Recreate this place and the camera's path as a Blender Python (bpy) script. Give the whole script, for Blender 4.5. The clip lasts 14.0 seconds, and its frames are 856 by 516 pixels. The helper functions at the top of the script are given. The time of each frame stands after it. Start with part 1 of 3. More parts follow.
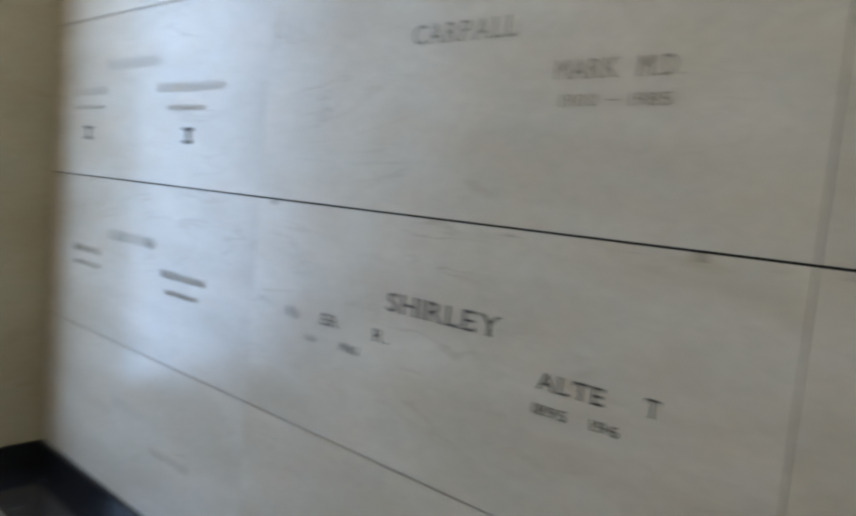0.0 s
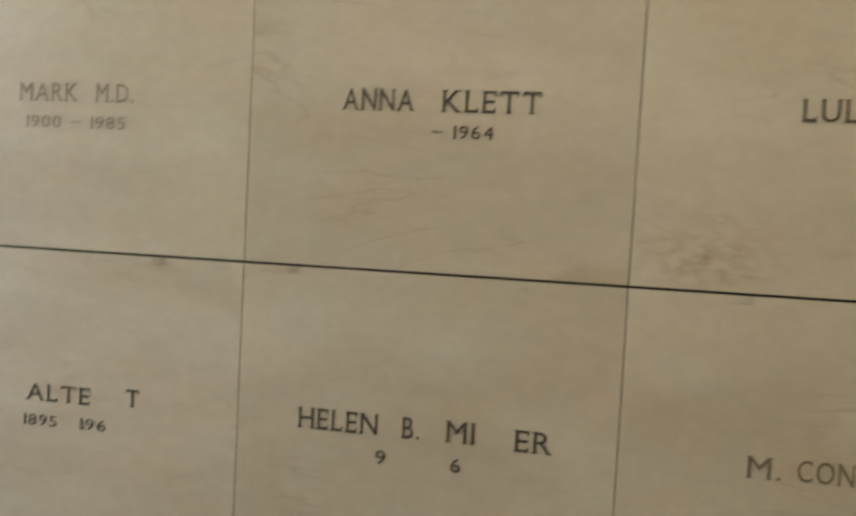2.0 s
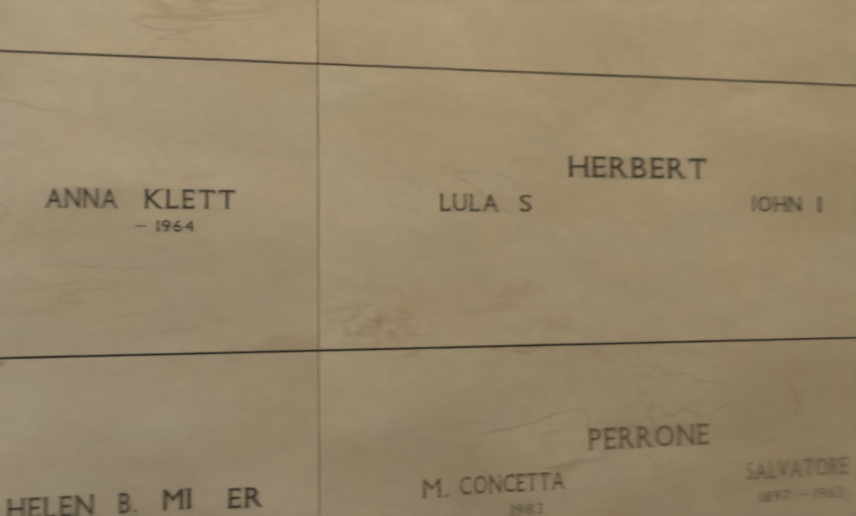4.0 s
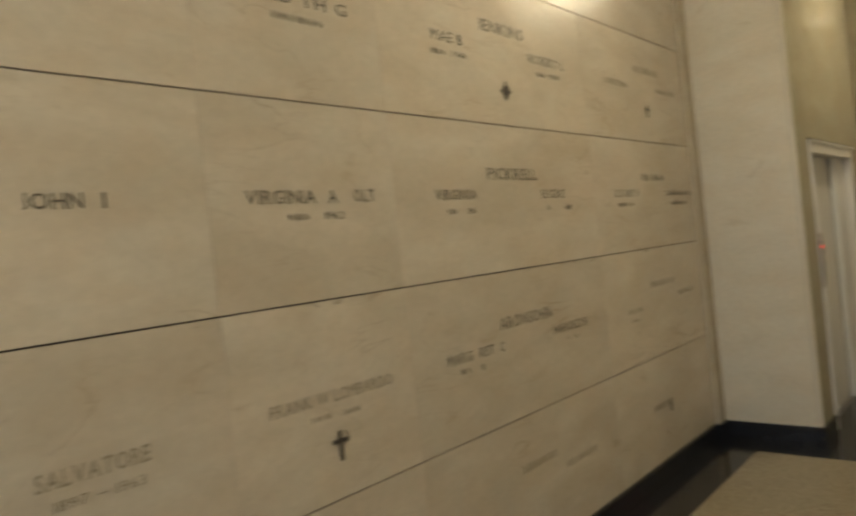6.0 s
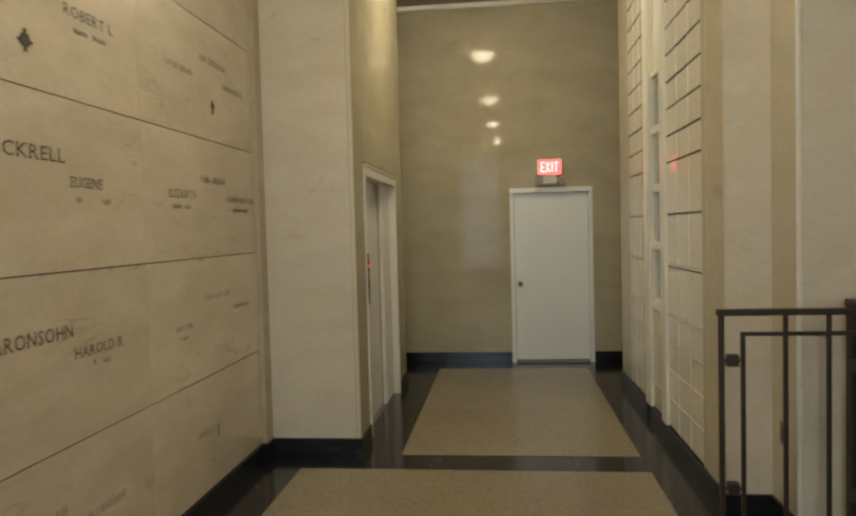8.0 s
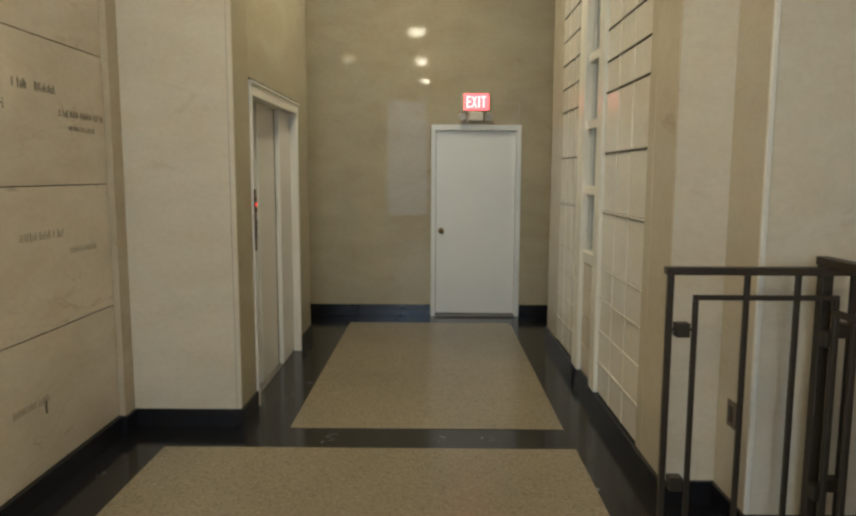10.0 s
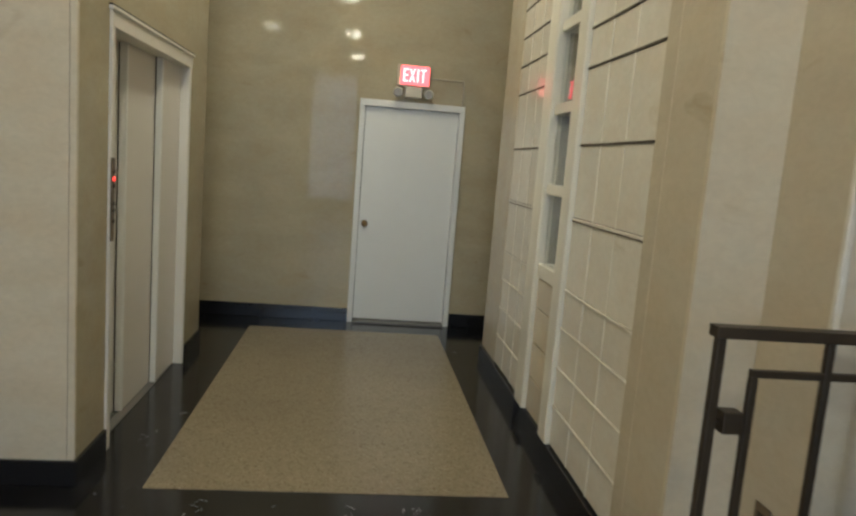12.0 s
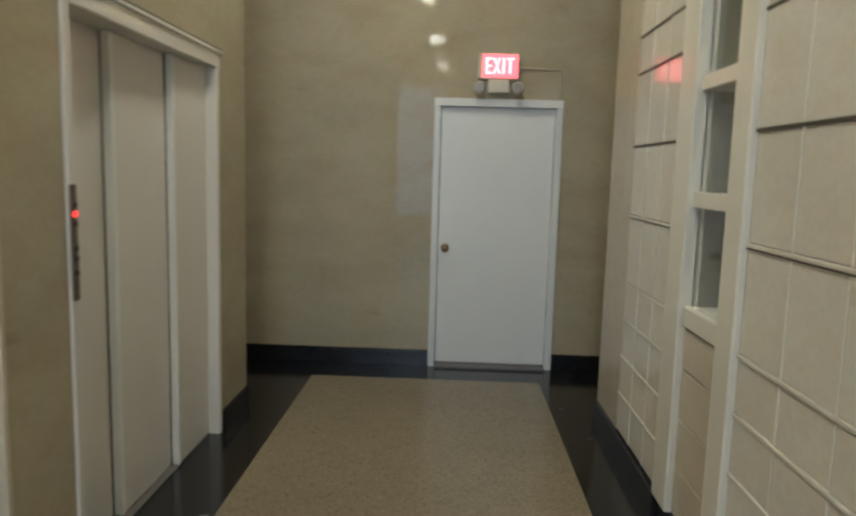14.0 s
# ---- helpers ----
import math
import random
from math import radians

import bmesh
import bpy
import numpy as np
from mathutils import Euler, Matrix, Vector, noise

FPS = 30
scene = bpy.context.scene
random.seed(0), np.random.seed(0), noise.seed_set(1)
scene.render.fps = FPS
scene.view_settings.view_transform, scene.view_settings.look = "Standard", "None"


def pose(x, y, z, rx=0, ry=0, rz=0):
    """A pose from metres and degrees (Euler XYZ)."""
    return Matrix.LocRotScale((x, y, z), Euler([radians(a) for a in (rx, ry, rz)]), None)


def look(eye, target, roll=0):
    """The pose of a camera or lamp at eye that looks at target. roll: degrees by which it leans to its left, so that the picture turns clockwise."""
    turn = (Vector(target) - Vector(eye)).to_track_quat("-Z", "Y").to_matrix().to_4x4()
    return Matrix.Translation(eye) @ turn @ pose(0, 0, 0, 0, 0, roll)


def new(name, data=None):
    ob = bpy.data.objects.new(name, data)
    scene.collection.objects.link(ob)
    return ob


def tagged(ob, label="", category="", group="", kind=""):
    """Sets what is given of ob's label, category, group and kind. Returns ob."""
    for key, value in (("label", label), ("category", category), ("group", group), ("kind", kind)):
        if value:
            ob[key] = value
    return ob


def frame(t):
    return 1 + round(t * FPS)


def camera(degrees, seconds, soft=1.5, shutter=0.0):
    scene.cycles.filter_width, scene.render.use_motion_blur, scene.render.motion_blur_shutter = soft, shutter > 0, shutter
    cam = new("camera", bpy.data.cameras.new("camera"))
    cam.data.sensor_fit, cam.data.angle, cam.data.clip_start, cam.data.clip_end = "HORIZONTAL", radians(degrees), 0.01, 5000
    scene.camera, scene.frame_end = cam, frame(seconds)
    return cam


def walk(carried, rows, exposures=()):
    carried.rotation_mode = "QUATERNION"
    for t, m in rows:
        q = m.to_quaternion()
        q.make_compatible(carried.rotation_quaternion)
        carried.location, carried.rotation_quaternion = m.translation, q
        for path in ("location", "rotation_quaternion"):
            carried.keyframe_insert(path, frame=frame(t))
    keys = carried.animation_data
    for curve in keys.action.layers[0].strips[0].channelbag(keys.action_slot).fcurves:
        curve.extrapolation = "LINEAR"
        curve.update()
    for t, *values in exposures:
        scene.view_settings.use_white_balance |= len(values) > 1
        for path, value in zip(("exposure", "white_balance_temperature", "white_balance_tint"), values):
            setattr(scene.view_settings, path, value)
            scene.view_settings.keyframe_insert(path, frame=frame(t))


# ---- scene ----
import functools

cam = camera(63.8, 14.0, soft=2.4, shutter=0.5)
EXPOSURES = [(0.0, -0.12, 5450, 10), (0.7, 0.09, 6050, 10), (1.5, 0.27, 6600, 10), (5.0, 0.26, 6900, 12), (7.5, 0.24, 6900, 10), (9.0, 0.41, 6500, 10), (12.0, 0.49, 5950, 9), (14.0, 0.43, 5650, 10)]
PATH = [
    (0, (-0.181, 0.187, 1.555), (-1.478, 1.698, 1.367), 5.3),
    (0.5, (-0.113, 0.164, 1.574), (-0.891, 1.996, 1.383), 4.2),
    (1, (-0.045, 0.138, 1.578), (-0.562, 2.063, 1.412), 6.2),
    (1.5, (0.023, 0.123, 1.574), (-0.393, 2.071, 1.389), 5.8),
    (2, (0.209, 0.114, 1.587), (-0.127, 2.084, 1.500), 3.1),
    (4.3, (0.389, -0.17, 1.63), (0.907, 1.758, 1.75), 0.8),
    (4.5, (0.401, -0.188, 1.641), (1.075, 1.694, 1.728), 1.9),
    (5, (0.511, -0.226, 1.627), (1.485, 1.52, 1.658), -3.0),
    (5.5, (0.718, -0.282, 1.629), (1.978, 1.271, 1.627), -5.0),
    (6, (0.9, -0.344, 1.623), (2.397, 0.982, 1.604), -6.1),
    (6.5, (1.009, -0.355, 1.602), (2.755, 0.619, 1.566), -5.3),
    (6.8, (1.068, -0.262, 1.620), (2.930, 0.467, 1.550), -1.7),
    (7, (1.095, -0.238, 1.628), (3.002, 0.364, 1.592), 0.1),
    (7.1, (1.115, -0.225, 1.630), (3.042, 0.310, 1.617), 0.2),
    (7.5, (1.189, -0.188, 1.639), (3.159, 0.155, 1.616), 0.5),
    (8, (1.329, -0.202, 1.624), (3.316, 0.017, 1.54), -1.5),
    (8.5, (1.560, -0.257, 1.625), (3.545, -0.040, 1.531), -3.2),
    (9, (1.704, -0.29, 1.604), (3.693, -0.136, 1.456), -2.4),
    (9.2, (1.780, -0.305, 1.592), (3.771, -0.212, 1.429), -0.8),
    (11.3, (2.800, -0.322, 1.524), (4.770, -0.374, 1.181), 1.7),
    (11.5, (2.923, -0.32, 1.533), (4.89, -0.432, 1.187), 5.7),
    (12, (3.163, -0.317, 1.541), (5.133, -0.531, 1.269), 4.5),
    (12.5, (3.533, -0.369, 1.522), (5.515, -0.33, 1.254), 1.0),
    (13, (3.787, -0.402, 1.527), (5.736, -0.038, 1.267), -1.7),
    (13.5, (4.052, -0.432, 1.542), (6.027, -0.255, 1.284), 5.8),
    (14, (4.289, -0.439, 1.531), (6.273, -0.374, 1.279), 1.6),
]
walk(cam, [(t, look(eye, target, roll)) for t, eye, target, roll in PATH], exposures=EXPOSURES)

# ---- plan (metres) ----
Y_CRYPT = 1.55            # face of the crypt wall
X_WEST = -3.85            # wall behind the start of the walk
X_PIER = 6.19             # face of the pier that ends the crypt wall
Y_LIFT = 0.857            # corridor wall with the lift
X_END = 8.58              # where the lift wall ends and the recess begins
X_EAST = 9.59             # end wall with the exit door
Y_NICHE = -1.40           # face of the niche wall
Y_SOUTH = -3.30           # far side of the hall, never seen
Z_CEIL = 4.27
BASE = 0.115              # height of the black skirting

# ---- world and lamps ----
world = bpy.data.worlds.new("world")
scene.world = world
world.use_nodes = True
wn = world.node_tree.nodes
sky = wn.new("ShaderNodeTexSky")
sky.sky_type, sky.sun_disc = "NISHITA", False
sky.sun_elevation, sky.sun_rotation = radians(35), radians(200)
world.node_tree.links.new(sky.outputs[0], wn["Background"].inputs[0])
wn["Background"].inputs[1].default_value = 0.12

LAMP_GLOW = 84.0
WINDOW_POWER = 82.0
LAMP_COLOUR = (1.0, 0.905, 0.655)
LAMP_SPOTS = [(7.48, 0.06), (3.90, 0.02), (0.55, -0.01), (-2.75, -0.09)]


def area_lamp(name, m, power, colour, sx, sy, shape="RECTANGLE"):
    data = bpy.data.lights.new(name, "AREA")
    data.energy, data.color, data.shape, data.size, data.size_y = power, colour, shape, sx, sy
    ob = new(name, data)
    ob.matrix_world = m
    return ob


area_lamp("window_light", pose(X_WEST - 0.12, 0.49, 2.05, 0, -90, 0), WINDOW_POWER * 0.98, (0.60, 0.77, 1.0), 3.44, 1.2)
# added fill: cool light for the west end, with no known window there
area_lamp("window_light", pose(X_WEST - 0.12, -1.05, 1.85, 0, -90, 0), WINDOW_POWER * 0.25, (0.58, 0.76, 1.0), 3.0, 1.1)


# ---- materials ----
def shader(name):
    m = bpy.data.materials.new(name)
    m.use_nodes = True
    n, l = m.node_tree.nodes, m.node_tree.links
    return m, n, l, n["Principled BSDF"]


def ramp(n, stops):
    r = n.new("ShaderNodeValToRGB")
    while len(r.color_ramp.elements) < len(stops):
        r.color_ramp.elements.new(0.5)
    for e, (p, c) in zip(r.color_ramp.elements, stops):
        e.position, e.color = p, (*c, 1) if len(c) == 3 else c
    return r


def mix(n, l, fac, a, b, mode="MIX"):
    x = n.new("ShaderNodeMix")
    x.data_type, x.blend_type = "RGBA", mode
    for sock, v in ((x.inputs[0], fac), (x.inputs[6], a), (x.inputs[7], b)):
        if isinstance(v, bpy.types.NodeSocket):
            l.new(v, sock)
        else:
            sock.default_value = v if isinstance(v, float) else (*v, 1)
    return x.outputs[2]


def noise_tex(n, l, scale, detail=4.0, stretch=(1, 1, 1), distortion=0.0, per_piece=False):
    geo = n.new("ShaderNodeNewGeometry")
    mp = n.new("ShaderNodeMapping")
    mp.inputs["Scale"].default_value = stretch
    l.new(geo.outputs["Position"], mp.inputs["Vector"])
    if per_piece:
        info = n.new("ShaderNodeObjectInfo")
        mul = n.new("ShaderNodeMath")
        mul.operation = "MULTIPLY"
        mul.inputs[1].default_value = 23.0
        l.new(info.outputs["Random"], mul.inputs[0])
        l.new(mul.outputs[0], mp.inputs["Location"])
    t = n.new("ShaderNodeTexNoise")
    t.inputs["Scale"].default_value, t.inputs["Detail"].default_value = scale, detail
    t.inputs["Distortion"].default_value = distortion
    l.new(mp.outputs[0], t.inputs["Vector"])
    return t.outputs["Fac"]


def bumped(n, l, p, height, strength, distance=0.002):
    b = n.new("ShaderNodeBump")
    b.inputs["Strength"].default_value, b.inputs["Distance"].default_value = strength, distance
    l.new(height, b.inputs["Height"])
    l.new(b.outputs[0], p.inputs["Normal"])


def marble(name, light, dark, vein, rough=0.18, tone=0.10, gloss=0.5, stretch=(1, 1, 2.6), vein_amount=0.35, grime=None):
    """Polished stone with soft clouds, thin wandering veins, and a tone of its own for each slab."""
    m, n, l, p = shader(name)
    cloud = noise_tex(n, l, 1.6, 6, stretch, 0.6, True)
    base = mix(n, l, ramp_out(n, l, cloud, 0.35, 0.68), dark, light)
    v = noise_tex(n, l, 1.1, 9, (1, 1, 3.2), 1.6, True)
    vr = ramp(n, [(0.485, (0, 0, 0)), (0.5, (1, 1, 1)), (0.515, (0, 0, 0))])
    l.new(v, vr.inputs[0])
    patch = noise_tex(n, l, 2.3, 2, (1, 1, 1), 0, True)
    pr = ramp_out(n, l, patch, 0.50, 0.72)
    vm = n.new("ShaderNodeMath")
    vm.operation = "MULTIPLY"
    l.new(vr.outputs[0], vm.inputs[0])
    l.new(pr, vm.inputs[1])
    vs = n.new("ShaderNodeMath")
    vs.operation = "MULTIPLY"
    vs.inputs[1].default_value = vein_amount
    l.new(vm.outputs[0], vs.inputs[0])
    col = mix(n, l, vs.outputs[0], base, vein)
    grain = noise_tex(n, l, 26, 6, (1, 1, 1.5), 0.6)
    gcol = ramp(n, [(0.3, (0.95, 0.947, 0.94)), (0.7, (1.025, 1.025, 1.025))])
    l.new(grain, gcol.inputs[0])
    col = mix(n, l, 1.0, col, gcol.outputs[0], "MULTIPLY")
    blush = ramp(n, [(0.35, (1.0, 1.0, 1.0)), (0.7, (1.0, 0.955, 0.915))])
    l.new(noise_tex(n, l, 4.5, 5, (1, 1, 1.6), 0.3, True), blush.inputs[0])
    col = mix(n, l, 1.0, col, blush.outputs[0], "MULTIPLY")
    info = n.new("ShaderNodeObjectInfo")
    tr = ramp(n, [(0.0, (1 - tone, 1 - tone, 1 - tone)), (1.0, (1, 1, 1))])
    l.new(info.outputs["Random"], tr.inputs[0])
    col = mix(n, l, 1.0, col, tr.outputs[0], "MULTIPLY")
    l.new(col, p.inputs["Base Color"])
    p.inputs["Specular IOR Level"].default_value = gloss
    rr = n.new("ShaderNodeMapRange")
    rr.inputs[3].default_value, rr.inputs[4].default_value = rough * 0.92, rough * 1.1
    l.new(cloud, rr.inputs[0])
    l.new(rr.outputs[0], p.inputs["Roughness"])
    stain = noise_tex(n, l, 3.1, 7, (0.7, 1, 1.8), 0.8, True)
    sm = ramp(n, [(0.66, (1, 1, 1)), (0.78, (0.80, 0.74, 0.66))])
    l.new(stain, sm.inputs[0])
    col = mix(n, l, 1.0, col, sm.outputs[0], "MULTIPLY")
    if grime is not None:
        geo = n.new("ShaderNodeNewGeometry")
        sep = n.new("ShaderNodeSeparateXYZ")
        l.new(geo.outputs["Position"], sep.inputs[0])
        near = n.new("ShaderNodeMath")
        near.operation = "COMPARE"
        near.inputs[1].default_value, near.inputs[2].default_value = grime - 0.010, 0.011
        l.new(sep.outputs["Z"], near.inputs[0])
        chips = ramp_out(n, l, noise_tex(n, l, 7.0, 6, (1, 1, 1.5), 0.5), 0.60, 0.74)
        both = n.new("ShaderNodeMath")
        both.operation = "MULTIPLY"
        l.new(near.outputs[0], both.inputs[0])
        l.new(chips, both.inputs[1])
        col = mix(n, l, both.outputs[0], col, (0.30, 0.24, 0.18))
        # one brown water stain beside the second upright joint
        dist = n.new("ShaderNodeVectorMath")
        dist.operation = "DISTANCE"
        sc = n.new("ShaderNodeVectorMath")
        sc.operation = "MULTIPLY"
        sc.inputs[1].default_value = (1, 1, 2.4)
        l.new(geo.outputs["Position"], sc.inputs[0])
        l.new(sc.outputs[0], dist.inputs[0])
        dist.inputs[1].default_value = (0.51, Y_CRYPT, 1.55 * 2.4)
        blob = ramp(n, [(0.03, (1, 1, 1)), (0.17, (0, 0, 0))])
        l.new(dist.outputs["Value"], blob.inputs[0])
        rag = ramp_out(n, l, noise_tex(n, l, 34.0, 8, (1, 1, 1.5), 0.1), 0.38, 0.78)
        st = n.new("ShaderNodeMath")
        st.operation = "MULTIPLY"
        l.new(blob.outputs[0], st.inputs[0])
        l.new(rag, st.inputs[1])
        col = mix(n, l, st.outputs[0], col, (0.42, 0.32, 0.20))
    l.new(col, p.inputs["Base Color"])
    bumped(n, l, p, noise_tex(n, l, 2.0, 1), 0.03, 0.01)
    return m


def ramp_out(n, l, source, a, b):
    r = ramp(n, [(a, (0, 0, 0)), (b, (1, 1, 1))])
    l.new(source, r.inputs[0])
    return r.outputs[0]


def plain(name, colour, rough=0.5, metal=0.0, spots=0.06, scale=14.0, bump=0.05):
    """Paint, metal or plaster with a faint two-scale unevenness."""
    m, n, l, p = shader(name)
    a = noise_tex(n, l, scale, 4)
    b = noise_tex(n, l, scale * 0.12, 3)
    lo = tuple(c * (1 - spots) for c in colour)
    hi = tuple(min(1, c * (1 + spots)) for c in colour)
    c1 = mix(n, l, a, lo, hi)
    c2 = mix(n, l, ramp_out(n, l, b, 0.3, 0.7), lo, hi)
    l.new(mix(n, l, 0.5, c1, c2), p.inputs["Base Color"])
    p.inputs["Roughness"].default_value, p.inputs["Metallic"].default_value = rough, metal
    bumped(n, l, p, a, bump)
    return m


def glowing(name, colour, strength):
    m, n, l, p = shader(name)
    p.inputs["Base Color"].default_value = (*colour, 1)
    p.inputs["Emission Color"].default_value = (*colour, 1)
    p.inputs["Emission Strength"].default_value = strength
    return m


def terrazzo(name):
    m, n, l, p = shader(name)
    geo = n.new("ShaderNodeNewGeometry")
    v = n.new("ShaderNodeTexVoronoi")
    v.inputs["Scale"].default_value = 95.0
    l.new(geo.outputs["Position"], v.inputs["Vector"])
    chips = ramp(n, [(0.0, (0.165, 0.128, 0.084)), (0.2, (0.235, 0.192, 0.13)), (0.42, (0.27, 0.226, 0.157)), (0.75, (0.285, 0.24, 0.168)), (1.0, (0.35, 0.305, 0.222))])
    l.new(v.outputs["Color"], chips.inputs[0])
    big = noise_tex(n, l, 0.9, 4)
    wear = ramp(n, [(0.3, (0.86, 0.85, 0.83)), (0.7, (1.05, 1.04, 1.0))])
    l.new(big, wear.inputs[0])
    l.new(mix(n, l, 1.0, chips.outputs[0], wear.outputs[0], "MULTIPLY"), p.inputs["Base Color"])
    p.inputs["Roughness"].default_value = 0.24
    bumped(n, l, p, v.outputs["Distance"], 0.05, 0.001)
    return m


def black_marble(name):
    m, n, l, p = shader(name)
    v = noise_tex(n, l, 2.2, 9, (1, 1, 1), 2.2)
    r = ramp(n, [(0.485, (0.010, 0.010, 0.012)), (0.5, (0.028, 0.028, 0.031)), (0.515, (0.010, 0.010, 0.012))])
    l.new(v, r.inputs[0])
    s = noise_tex(n, l, 7.0, 8, (1, 1, 1), 2.5)
    rs = ramp(n, [(0.69, (0, 0, 0)), (0.73, (0.15, 0.15, 0.16))])
    l.new(s, rs.inputs[0])
    l.new(mix(n, l, 1.0, r.outputs[0], rs.outputs[0], "ADD"), p.inputs["Base Color"])
    p.inputs["Roughness"].default_value = 0.14
    return m


M_CRYPT = marble("crypt_marble", (0.70, 0.63, 0.52), (0.60, 0.53, 0.42), (0.36, 0.27, 0.18), 0.25, 0.07, 0.3, vein_amount=0.45, grime=1.49)
M_WALL = marble("corridor_marble", (0.475, 0.43, 0.315), (0.42, 0.375, 0.27), (0.33, 0.28, 0.2), 0.034, 0.04, 0.085, (1, 1, 2.2), 0.12)
M_JAMB = marble("jamb_marble", (0.60, 0.545, 0.43), (0.55, 0.495, 0.385), (0.42, 0.36, 0.26), 0.2, 0.03, 0.35, (1, 1, 2.2), 0.12)
M_STRIP = marble("strip_marble", (0.52, 0.455, 0.34), (0.47, 0.40, 0.295), (0.36, 0.29, 0.2), 0.25, 0.03, 0.2, (1, 1, 2.2), 0.12)
M_PIER = marble("pier_stone", (0.68, 0.62, 0.50), (0.63, 0.57, 0.45), (0.5, 0.42, 0.3), 0.22, 0.03, 0.4, (1, 1, 3), 0.15)
M_NICHE = marble("niche_marble", (0.81, 0.79, 0.72), (0.77, 0.74, 0.66), (0.55, 0.5, 0.42), 0.11, 0.06, 0.4, (1, 1, 2), 0.15)
M_TRIM = plain("niche_trim_stone", (0.80, 0.77, 0.68), 0.3)
M_BLACK = black_marble("black_marble")
M_SKIRT = plain("black_skirting_stone", (0.013, 0.013, 0.015), 0.2, 0.0, 0.3, 6)
M_TERRAZZO = terrazzo("terrazzo")
M_JOINT = plain("dark_joint", (0.035, 0.028, 0.022), 0.8)
# brown for the joints below the niche rails, with the rails' shade in it
M_JOINT_SHADE = plain("brown_joint_shade", (0.10, 0.083, 0.06), 0.8)
M_JOINT_PALE = plain("pale_joint", (0.40, 0.35, 0.27), 0.8)
M_LETTER = plain("letter_paint", (0.075, 0.06, 0.045), 0.6, 0.0, 0.25, 40)
M_MID = plain("fading_letter_paint", (0.20, 0.16, 0.11), 0.6, 0.0, 0.25, 40)
M_FAINT = plain("worn_letter_paint", (0.30, 0.25, 0.18), 0.6, 0.0, 0.25, 40)
M_GHOST = plain("nearly_lost_letter_paint", (0.50, 0.44, 0.355), 0.6, 0.0, 0.2, 40)
M_CEIL = plain("ceiling_plaster", (0.34, 0.31, 0.26), 0.8)
M_DOOR = plain("white_door_paint", (0.79, 0.80, 0.79), 0.38, 0.0, 0.03)
M_LIFT = plain("lift_door_paint", (0.71, 0.68, 0.635), 0.32, 0.0, 0.04)
M_LIFT_FRAME = plain("lift_frame_paint", (0.74, 0.71, 0.65), 0.3, 0.0, 0.03)
M_IRON = plain("dark_bronze", (0.055, 0.042, 0.030), 0.42, 0.5, 0.2, 30)
M_BRASS = plain("old_brass", (0.30, 0.20, 0.09), 0.35, 0.9, 0.2, 30)
M_STEEL = plain("worn_bronze_plate", (0.16, 0.12, 0.08), 0.4, 0.6, 0.15, 30)
M_PLASTIC = plain("ivory_plastic", (0.62, 0.58, 0.48), 0.45)
M_CONDUIT = plain("tan_conduit_paint", (0.46, 0.41, 0.31), 0.5)
M_GREY = plain("grey_lens", (0.30, 0.28, 0.24), 0.25)
M_RED = glowing("exit_red", (1.0, 0.10, 0.11), 2.0)
M_EXIT_LETTER = glowing("exit_letter", (1.0, 0.52, 0.48), 1.9)
M_CALL = glowing("call_red", (1.0, 0.04, 0.03), 1.6)
M_OPAL = glowing("opal_glass", LAMP_COLOUR, LAMP_GLOW)
M_SILL = plain("grey_metal_sill", (0.20, 0.19, 0.18), 0.45, 0.3)
M_PLASTER = plain("plain_plaster", (0.60, 0.54, 0.43), 0.6)
M_DARK = plain("dark_interior", (0.05, 0.05, 0.045), 0.7)
M_URN = plain("dull_urn_metal", (0.20, 0.19, 0.14), 0.35, 0.6)
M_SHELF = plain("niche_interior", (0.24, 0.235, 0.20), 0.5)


def glass(name, rough=0.0):
    m, n, l, p = shader(name)
    p.inputs["Base Color"].default_value = (0.95, 0.97, 0.96, 1)
    p.inputs["Transmission Weight"].default_value = 1.0
    p.inputs["Roughness"].default_value = rough
    p.inputs["IOR"].default_value = 1.22
    return m


M_GLASS = glass("clear_glass", 0.02)


# ---- building helpers ----
def box(bm, x0, x1, y0, y1, z0, z1, bevel=0.0):
    vs = [bm.verts.new(c) for c in ((x0, y0, z0), (x1, y0, z0), (x1, y1, z0), (x0, y1, z0),
                                    (x0, y0, z1), (x1, y0, z1), (x1, y1, z1), (x0, y1, z1))]
    fs = [bm.faces.new([vs[i] for i in f]) for f in ((0, 3, 2, 1), (4, 5, 6, 7), (0, 1, 5, 4), (1, 2, 6, 5), (2, 3, 7, 6), (3, 0, 4, 7))]
    if bevel:
        es = {e for f in fs for e in f.edges}
        bmesh.ops.bevel(bm, geom=list(es), offset=bevel, segments=2, profile=0.5, affect="EDGES")
    return bm


def boxes(*dims, bevel=0.0):
    bm = bmesh.new()
    for d in dims:
        box(bm, *d, bevel=bevel)
    return bm


def cyl(bm, centre, r0, r1, depth, axis="Z", seg=20):
    turn = {"Z": (0, 0, 0), "X": (0, 90, 0), "Y": (90, 0, 0)}[axis]
    bmesh.ops.create_cone(bm, cap_ends=True, segments=seg, radius1=r0, radius2=r1, depth=depth, matrix=pose(*centre, *turn))
    return bm


def mesh_of(name, bm, material):
    me = bpy.data.meshes.new(name)
    bm.to_mesh(me)
    bm.free()
    me.materials.append(material)
    return me


